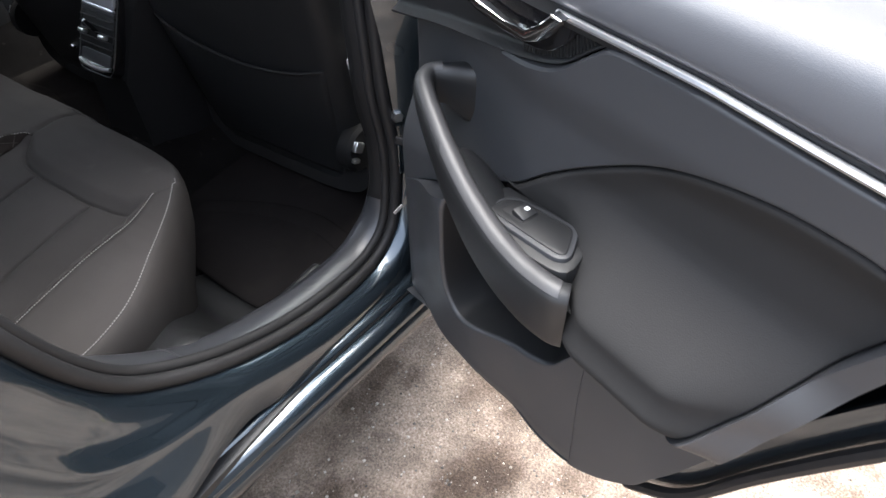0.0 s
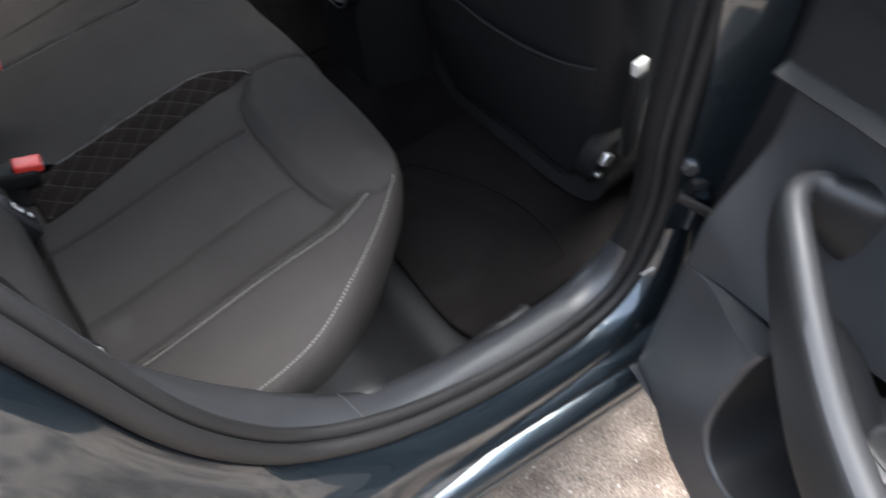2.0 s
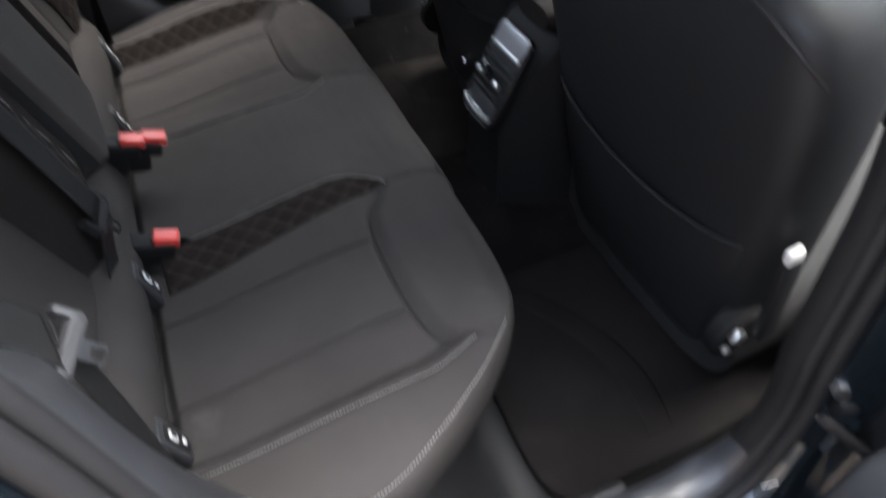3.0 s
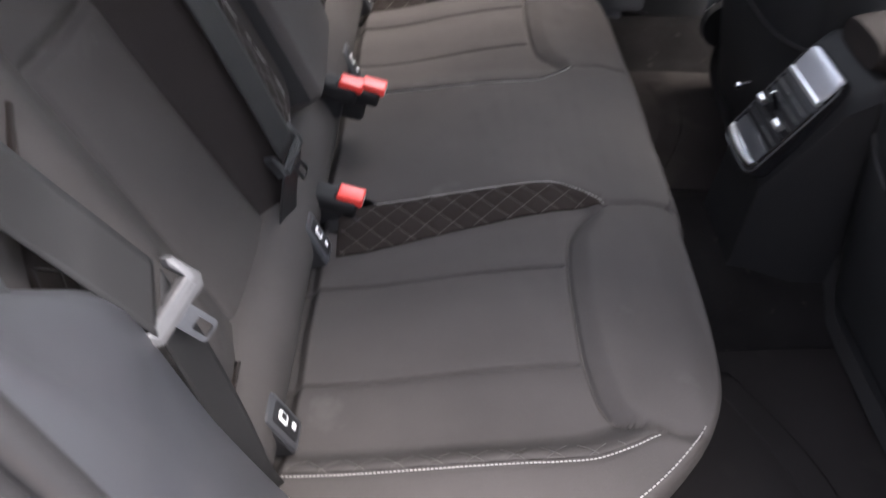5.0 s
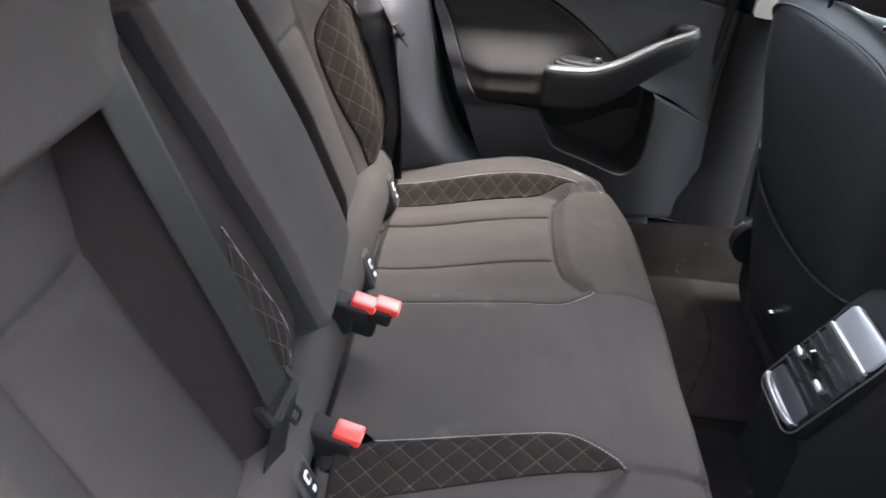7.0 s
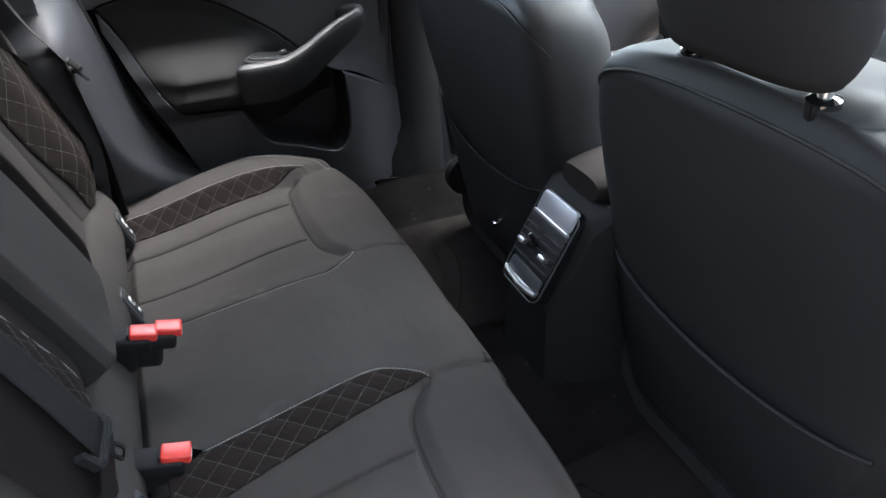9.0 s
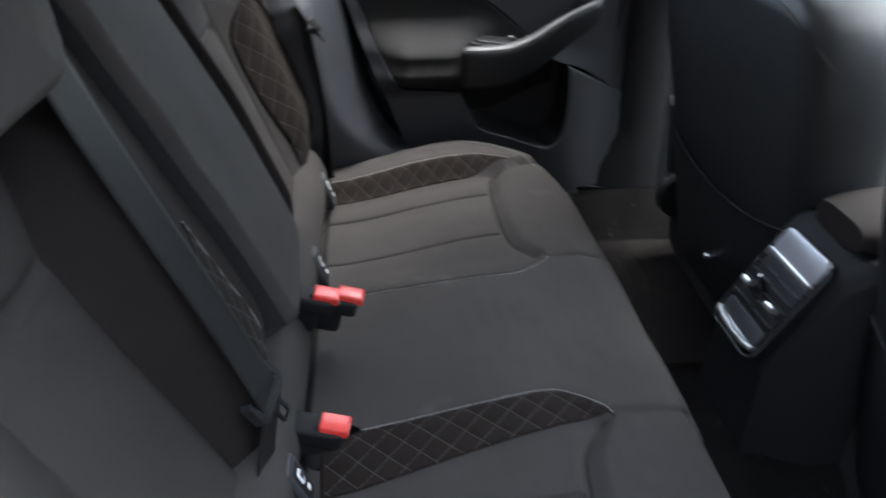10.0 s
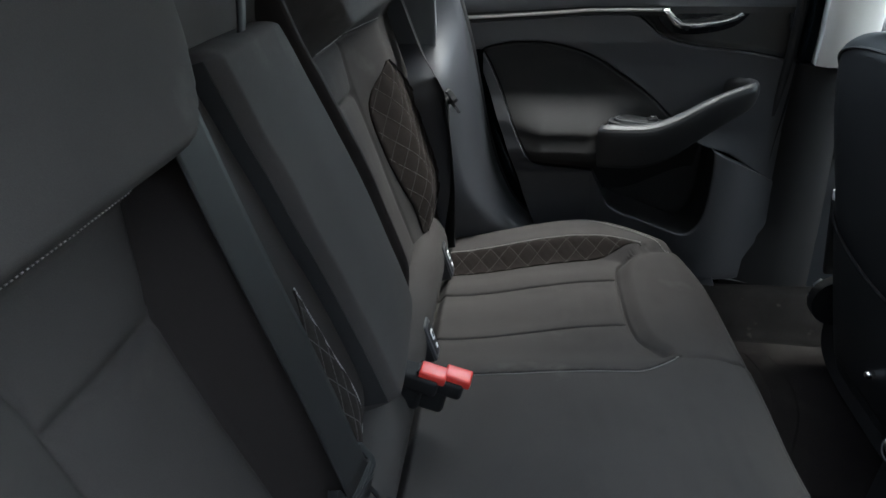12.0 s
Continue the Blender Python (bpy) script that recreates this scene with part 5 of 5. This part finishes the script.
def build_stack():
    st = thing("centre_stack", (1.45, 0, 0.6), "black centre stack with silver-framed vents and climate knobs", "dashboard controls")
    part("stack_panel", plate(rounded(0.30, 0.22, 0.03, 5, -0.01, 0.69), stack_point, -0.03, 0.0, 0.006), PIANO, st)
    for cy in (-0.075, 0.055):
        ring = rounded(0.115, 0.062, 0.016, 5, cy, 0.745)
        fr = part("vent_frame", tube([stack_point(a, b, 0.003) for a, b in ring], 0.006, 8, closed=True, up=(1, 0, 0)), SATIN, st, "satin silver vent frame")
        for k in range(4):
            part("vent_slat", box((0.008, 0.104, 0.003), pose(1.446, cy, 0.724 + 0.014 * k), 0.001, 1), PLASTIC_DARK, fr)
    pan = part("climate_panel", plate(rounded(0.25, 0.062, 0.010, 4, -0.01, 0.635), stack_point, -0.01, 0.006, 0.003), PLASTIC, st, "slate climate panel")
    for cy in (0.075, -0.01, -0.095):
        part("climate_knob", tube([stack_point(cy, 0.636, 0.0), stack_point(cy, 0.636, 0.022), stack_point(cy, 0.636, 0.025)], [0.019, 0.017, 0.013], 20), SATIN, pan, "satin climate knob")
        part("knob_mark", box((0.002, 0.003, 0.009), pose(1.424, cy, 0.645), 0.0005, 1), WHITE, pan)


build_stack()


def build_front_door(s):
    d = thing("front_door", (1.2, s * 0.76, 0.3), "closed front door with dark trim and chrome lever", "car door", "front doors")

    def pl(a, b, w):
        return Vector((a, s * (0.755 - w), b))
    out = [(0.76, 0.34), (1.75, 0.32), (1.92, 0.45), (1.92, 0.88), (1.4, 0.885), (0.76, 0.92)]
    part("door_card", plate(out, pl, -0.06, 0.0, 0.01), PLASTIC, d)
    part("door_shell", plate([(0.74, 0.30), (1.85, 0.28), (2.0, 0.42), (2.0, 0.93), (0.74, 0.97)], pl, -0.13, -0.065, 0.012), PAINT, d, "blue-black painted shell")
    part("top_pad", tube([pl(0.76, 0.955, -0.03), pl(1.2, 0.935, -0.025), pl(1.92, 0.91, -0.02)], 0.035, 10), SOFT, d)
    part("chrome_strip", tube([pl(0.78, 0.893, 0.004), pl(1.1, 0.878, 0.006), pl(1.42, 0.858, 0.006)], 0.005, 8), CHROME, d, "bright chrome strip")
    lev = [(1.40, 0.862), (1.43, 0.845), (1.47, 0.835), (1.56, 0.835), (1.61, 0.85), (1.60, 0.862), (1.55, 0.848), (1.48, 0.849), (1.44, 0.862), (1.42, 0.868)]
    part("inner_handle", plate(lev, pl, 0.0, 0.022, 0.003), CHROME, d, "polished chrome door lever")
    arm = spline([(0.86, 0.655, 0.02), (1.0, 0.645, 0.05), (1.2, 0.628, 0.06), (1.38, 0.632, 0.06), (1.50, 0.66, 0.06), (1.60, 0.72, 0.045), (1.64, 0.74, 0.01)], 5)
    bar = part("pull_bar", tube([pl(a, b - 0.018, w - 0.01) for a, b, w in arm], 0.026, 12), PLASTIC_DARK, d)
    # highlight along this pull, again laid on as a grey overlay
    part("pull_highlight", tube([pl(a, b + 0.004, w) for a, b, w in arm[3:-2]], 0.016, 10), SATIN, bar, "grey overlay for the highlight on the grip face")
    ins = loop([(0.82, 0.68), (1.15, 0.66), (1.32, 0.67), (1.30, 0.76), (1.15, 0.825), (0.95, 0.84), (0.83, 0.80)], 5)
    part("armrest_insert", plate(ins, pl, -0.01, 0.012, 0.008), VINYL, d, "soft brown-black insert")
    pane = part("window_pane", plate([(0.78, 0.97), (1.95, 0.94), (1.60, 1.22), (1.15, 1.42), (0.72, 1.43)], lambda a, b, w: pl(a, b, w + 0.40 * max(0, b - 0.97)), -0.07, -0.066, 0.0005), GLASS, d, "tinted side window")
    pane.visible_shadow = False


for s in (-1, 1):
    build_front_door(s)


# ---- seat belts, buckles and anchor plates ----
def ribbon(pts, across, width, thick=0.0012, n=8):
    """A strap along pts; across: its width's direction at each point."""
    rows = []
    for p, a in zip(pts, across):
        a = Vector(a).normalized()
        rows.append([Vector(p) + a * (width * (j / n - 0.5)) for j in range(n + 1)])
    rows2 = []
    for i, r in enumerate(rows):
        t = Vector(pts[min(i + 1, len(pts) - 1)]) - Vector(pts[max(i - 1, 0)])
        nn = t.cross(Vector(across[i])).normalized() * thick
        rows2.append([p + nn for p in r])
    bm = bmesh.new()
    ring = [a + b[::-1] for a, b in zip(rows, rows2)]
    return skin(ring, closed_v=True, cap=True, bm=bm)


def frame_of(t, a):
    t, a = Vector(t).normalized(), Vector(a).normalized()
    n = t.cross(a).normalized()
    a = n.cross(t)
    return Matrix((a, t, n)).transposed().to_4x4()


def tongue(parent, at, down, across, mat_grip, s=1.0):
    """A belt tongue: a slotted grip with its steel latch plate; the strap runs along -down."""
    m = Matrix.Translation(at) @ frame_of(down, across)

    def put(a, b, w):
        return m @ Vector((a * s, b * s, w * s))
    grip = [(-0.036, -0.026), (-0.030, -0.030), (-0.026, -0.024), (-0.027, -0.004), (0.027, -0.004), (0.026, -0.020), (0.030, -0.026), (0.036, -0.022), (0.037, 0.006), (0.030, 0.014), (-0.028, 0.014), (-0.037, 0.006)]
    g = part("tongue_grip", plate(grip, put, -0.007, 0.007, 0.003), mat_grip, parent, "slotted plastic tongue grip")
    for k in range(3):
        part("grip_rib", tube([put(-0.026, -0.001 + 0.004 * k, 0.007), put(0.026, -0.001 + 0.004 * k, 0.007)], 0.0010, 5), mat_grip, g)
    outer = rounded(0.022, 0.034, 0.004, 3, 0, 0.028)
    inner = rounded(0.012, 0.016, 0.002, 3, 0, 0.035)
    bm = bmesh.new()
    vs = [[bm.verts.new(put(a, b, w)) for a, b in poly] for poly, w in ((outer, -0.0012), (outer, 0.0012), (inner, 0.0012), (inner, -0.0012))]
    n = len(outer)
    for q in range(4):
        A, B = vs[q], vs[(q + 1) % 4]
        for i in range(n):
            bm.faces.new((A[i], A[(i + 1) % n], B[(i + 1) % n], B[i]))
    part("latch_plate", bm, LATCH, parent, "steel latch plate")


def build_outer_belt(s):
    belt = thing("seat_belt", (0.0, s * 0.55, 0.6), "black outer rear seat belt with grey tongue", "seat belt", "rear seat belts")
    # from the pillar guide to the tongue, then down to the floor anchor
    up = spline([(-0.160, s * 0.590, 1.26), (-0.090, s * 0.575, 1.08), (-0.040, s * 0.561, 0.950), (-0.014, s * 0.561, 0.902), (0.004, s * 0.561, 0.868)], 6)
    ac = [(-0.12, -s * 0.80, 0.55) for _ in up]
    part("shoulder_strap", ribbon(up, ac, 0.046), WEB, belt, "ribbed black webbing", sharp=0)
    dn = spline([(0.006, s * 0.561, 0.862), (0.012, s * 0.562, 0.78), (0.014, s * 0.564, 0.69), (0.010, s * 0.562, 0.60), (0.005, s * 0.55, 0.55)], 6)
    ad = [Vector((-0.1, -s * 0.8, 0.55)).lerp(Vector((0.5, -s * 0.35, 0.25)), i / (len(dn) - 1)) for i in range(len(dn))]
    part("lap_strap", ribbon(dn, ad, 0.044), WEB, belt, "black webbing", sharp=0)
    tongue(belt, (0.0095, s * 0.5605, 0.860), (0.60, 0.0, -0.80), (0.05, -s * 0.74, 0.66), GREY_TONGUE, 0.74)
    part("belt_guide", box((0.05, 0.03, 0.09), pose(-0.18, s * 0.60, 1.285, 0, 20, 0), 0.01, 3), PLASTIC_DARK, belt)


for s in (-1, 1):
    build_outer_belt(s)


def build_centre_belt():
    belt = thing("seat_belt", (-0.02, -0.22, 0.6), "black centre seat belt lying over the backrest edge", "seat belt", "rear seat belts")
    line = curve((0.66, -0.232), (0.72, -0.229), (0.80, -0.224), (0.95, -0.219), (1.06, -0.213), (1.13, -0.208))
    up = [back_point(line(z), z, 0.0615 + 0.004 * step(1.0, 0.75, z)) for z in [1.12 - 0.42 * k / 30 for k in range(31)]]
    part("shoulder_strap", ribbon(up, [(0.12, 1, 0.0)] * len(up), 0.045), WEB, belt, "ribbed black webbing", sharp=0)
    tongue(belt, (-0.004, -0.214, 0.702), (0.38, 0.12, -0.85), (0.15, 0.95, 0.2), PLASTIC_DARK, 0.85)
    dn = spline([(0.002, -0.222, 0.70), (-0.012, -0.232, 0.64), (-0.02, -0.235, 0.58)], 5)
    part("lap_strap", ribbon(dn, [(0.3, 1, 0)] * len(dn), 0.044), WEB, belt, "black webbing", sharp=0)


build_centre_belt()


def build_buckle(at, turn, tilt, label, grp, pocket=False):
    bk = thing("belt_buckle", at, label, "belt buckle", grp)
    m = Matrix.Translation(at) @ pose(0, 0, 0, 0, tilt, turn)
    part("buckle_body", box((0.066, 0.034, 0.026), m @ pose(-0.012, 0, -0.011), 0.006, 3), CONSOLE, bk, "black buckle housing")
    part("red_button", box((0.036, 0.026, 0.014), m @ pose(0.010, 0, 0.003), 0.003, 3), RED, bk, "red release button")
    part("tongue_slot", box((0.003, 0.021, 0.004), m @ pose(-0.0095, 0, 0.006), 0.0008, 1), RUBBER, bk, "dark tongue slot")
    part("button_edge", box((0.0022, 0.020, 0.004), m @ pose(0.0272, 0, 0.001), 0.0008, 1), WHITE, bk, "pale printed edge")
    part("stalk", box((0.05, 0.026, 0.05), m @ pose(-0.022, 0, -0.035), 0.008, 3), CONSOLE, bk, "dark buckle stalk")
    if not pocket:
        return
    # cloth pocket from which the stalk comes
    cx, cy = at[0] + 0.004, at[1] - 0.002
    rows = []
    for k in range(9):
        r = k / 8
        rows.append([(cx + 0.050 * r * math.cos(q), cy + 0.030 * r * math.sin(q), cushion_height(cx + 0.050 * r * math.cos(q), cy + 0.030 * r * math.sin(q)) + 0.0022 - 0.0016 * r) for q in [2 * math.pi * n / 24 for n in range(24)]])
    part("buckle_pocket", skin(rows[1:], closed_v=True, cap=True), CONSOLE, bk, "black pocket round the buckle", sharp=0)


build_buckle((0.040, -0.153, 0.583), -8, 12, "black belt buckle with red button beside quilted band", "belt buckles", True)
build_buckle((0.060, 0.034, 0.632), -5, 14, "black belt buckle with red button, paired", "belt buckles")
build_buckle((0.028, 0.028, 0.640), -5, 14, "black belt buckle with red button, half hidden", "belt buckles")


def build_anchor_plate(y):
    an = thing("child_seat_anchor", (0.008, y, 0.57), "black child seat anchor cover set in the roll", "anchor cover", "child seat anchors")

    def put(a, b, w):
        return Vector((0.009 - 0.30 * b + w, y + a, 0.568 + b + 0.3 * w))
    part("cover_gap", plate(rounded(0.040, 0.072, 0.007, 4, 0, -0.002), put, -0.022, 0.0015, 0.001), RUBBER, an)
    part("cover_frame", plate(rounded(0.035, 0.066, 0.006, 4, 0, -0.002), put, -0.022, 0.0060, 0.004), PLASTIC, an, "slate frame")
    part("cover_flap", plate(rounded(0.023, 0.050, 0.004, 3, 0, -0.002), put, 0.0, 0.0068, 0.0006), RUBBER, an)
    part("icon_patch", plate(rounded(0.011, 0.017, 0.003, 3, 0, 0.006), put, 0.003, 0.0078, 0.0002), WHITE, an, "white printed icon")
    part("icon_bar", plate(rounded(0.006, 0.009, 0.001, 2, 0.001, 0.006), put, 0.004, 0.0084, 0.0001), PLASTIC_DARK, an)
    part("icon_bar", plate(rounded(0.007, 0.007, 0.001, 2, 0.002, -0.016), put, 0.003, 0.0078, 0.0001), WHITE, an)


for y in (-0.480, -0.217, 0.205, 0.472):
    build_anchor_plate(y)

# ---- hinge, check strap and bolts between pillar and open door ----
hinge = body
part("hinge_leaf", box((0.042, 0.010, 0.055), pose(0.692, -0.763, 0.640, 0, 0, -30), 0.004, 2), PAINT, hinge)
part("bolt_head", tube([(0.685, -0.755, 0.662), (0.675, -0.770, 0.665), (0.672, -0.774, 0.666)], [0.0105, 0.0105, 0.008], 6), BRIGHT, hinge, "bright bolt head")
part("bolt_washer", tube([(0.687, -0.752, 0.6615), (0.680, -0.763, 0.6635)], 0.015, 20), STEEL, hinge, "steel washer")
part("hinge_pin", tube([(0.683, -0.792, 0.575), (0.683, -0.792, 0.635)], 0.010, 12), PAINT, hinge)
part("hinge_plate", box((0.036, 0.008, 0.06), pose(0.684, -0.778, 0.585, 0, 0, -35), 0.003, 2), PAINT, hinge)
part("jamb_sticker", box((0.020, 0.0012, 0.012), pose(0.638, -0.786, 0.505, 20, -30, -20), 0.0004, 1), WHITE, hinge, "small white sticker")
strap = thing("door_check_strap", (0.70, -0.79, 0.58), "black steel door check strap", "door check")
part("strap_bar", box((0.075, 0.008, 0.014), pose(0.672, -0.808, 0.625, 0, 18, -62), 0.003, 2), RUBBER, strap)
part("strap_boot", box((0.024, 0.02, 0.030), pose(0.690, -0.778, 0.632, 0, 0, -30), 0.006, 2), RUBBER, strap)
# added black sheet standing for the shade between pillar and open door
part("hinge_gap_shade", slab([[Vector((0.716, -0.792, z)).lerp(Vector((0.675, -0.846, z)), q / 6) - Vector((0.006, 0.0, 0.0)) * math.sin(math.pi * q / 6) for q in range(7)] for z in [0.60 + 0.46 * k / 12 for k in range(13)]], (0.006, 0.004, 0)), RUBBER, hinge, "black sheet added for the shade in the hinge gap", sharp=0)

# ---- grit and leaf on the ground ----
rng = np.random.default_rng(4)
verts, faces = [], []
for k in range(9000):
    x, y = 0.15 + 1.7 * rng.random(), -0.72 - 1.5 * rng.random()
    r = 0.0012 + 0.0036 * rng.random() ** 3
    z = ground_height(x, y)
    b = len(verts)
    ang = rng.random() * 6.28
    for q in range(4):
        verts.append((x + r * (0.7 + 0.6 * rng.random()) * math.cos(ang + q * 1.571), y + r * (0.7 + 0.6 * rng.random()) * math.sin(ang + q * 1.571), z - 0.0004))
    verts.append((x + r * 0.3 * (rng.random() - 0.5), y + r * 0.3 * (rng.random() - 0.5), z + r * (0.5 + 0.5 * rng.random())))
    faces += [(b, b + 1, b + 4), (b + 1, b + 2, b + 4), (b + 2, b + 3, b + 4), (b + 3, b, b + 4)]
gm = bpy.data.meshes.new("loose_grit")
gm.from_pydata(verts, [], faces)
grit_mat = material("pale_grit", (0.36, 0.32, 0.28), 0.85, 0, 300, 0, 0.3, 60)
xn, xl = grit_mat.node_tree.nodes, grit_mat.node_tree.links
geo, rmp = xn.new("ShaderNodeNewGeometry"), xn.new("ShaderNodeValToRGB")
xl.new(geo.outputs["Random Per Island"], rmp.inputs["Fac"])
rmp.color_ramp.elements[0].color, rmp.color_ramp.elements[1].color = (0.035, 0.032, 0.03, 1), (0.50, 0.46, 0.41, 1)
xl.new(rmp.outputs["Color"], xn["Principled BSDF"].inputs["Base Color"])
gm.materials.append(grit_mat)
tagged(new("loose_grit", gm), "pale and dark loose grit on the asphalt", "grit", kind="stuff")

for s in (-1, 1):
    part("sill_box", box((1.95, 0.09, 0.10), pose(0.95, s * 0.765, 0.322), 0.01, 2), PLASTIC_DARK, body)


# ---- small marks of use ----
def leaf(at, turn, size):
    lf = thing("fallen_leaf", at, "small yellow-green fallen leaf on the asphalt", "leaf")
    rows = []
    for i in range(9):
        t = i / 8
        w = size * 0.32 * math.sin(math.pi * (0.04 + 0.92 * t)) ** 0.8
        rows.append([Vector(at) + Matrix.Rotation(turn, 3, "Z") @ Vector((size * (t - 0.5), w * q, 0.004 + 0.006 * abs(q) + 0.004 * t * t)) for q in (-1, -0.5, 0, 0.5, 1)])
    part("leaf_blade", slab(rows, (0, 0, -0.0006)), material("yellow_green_leaf", (0.36, 0.36, 0.07), 0.6, 0, 300, 0.3, 0.25, 60), lf, sharp=0)


leaf((0.965, -1.765, 0.002), 0.6, 0.055)
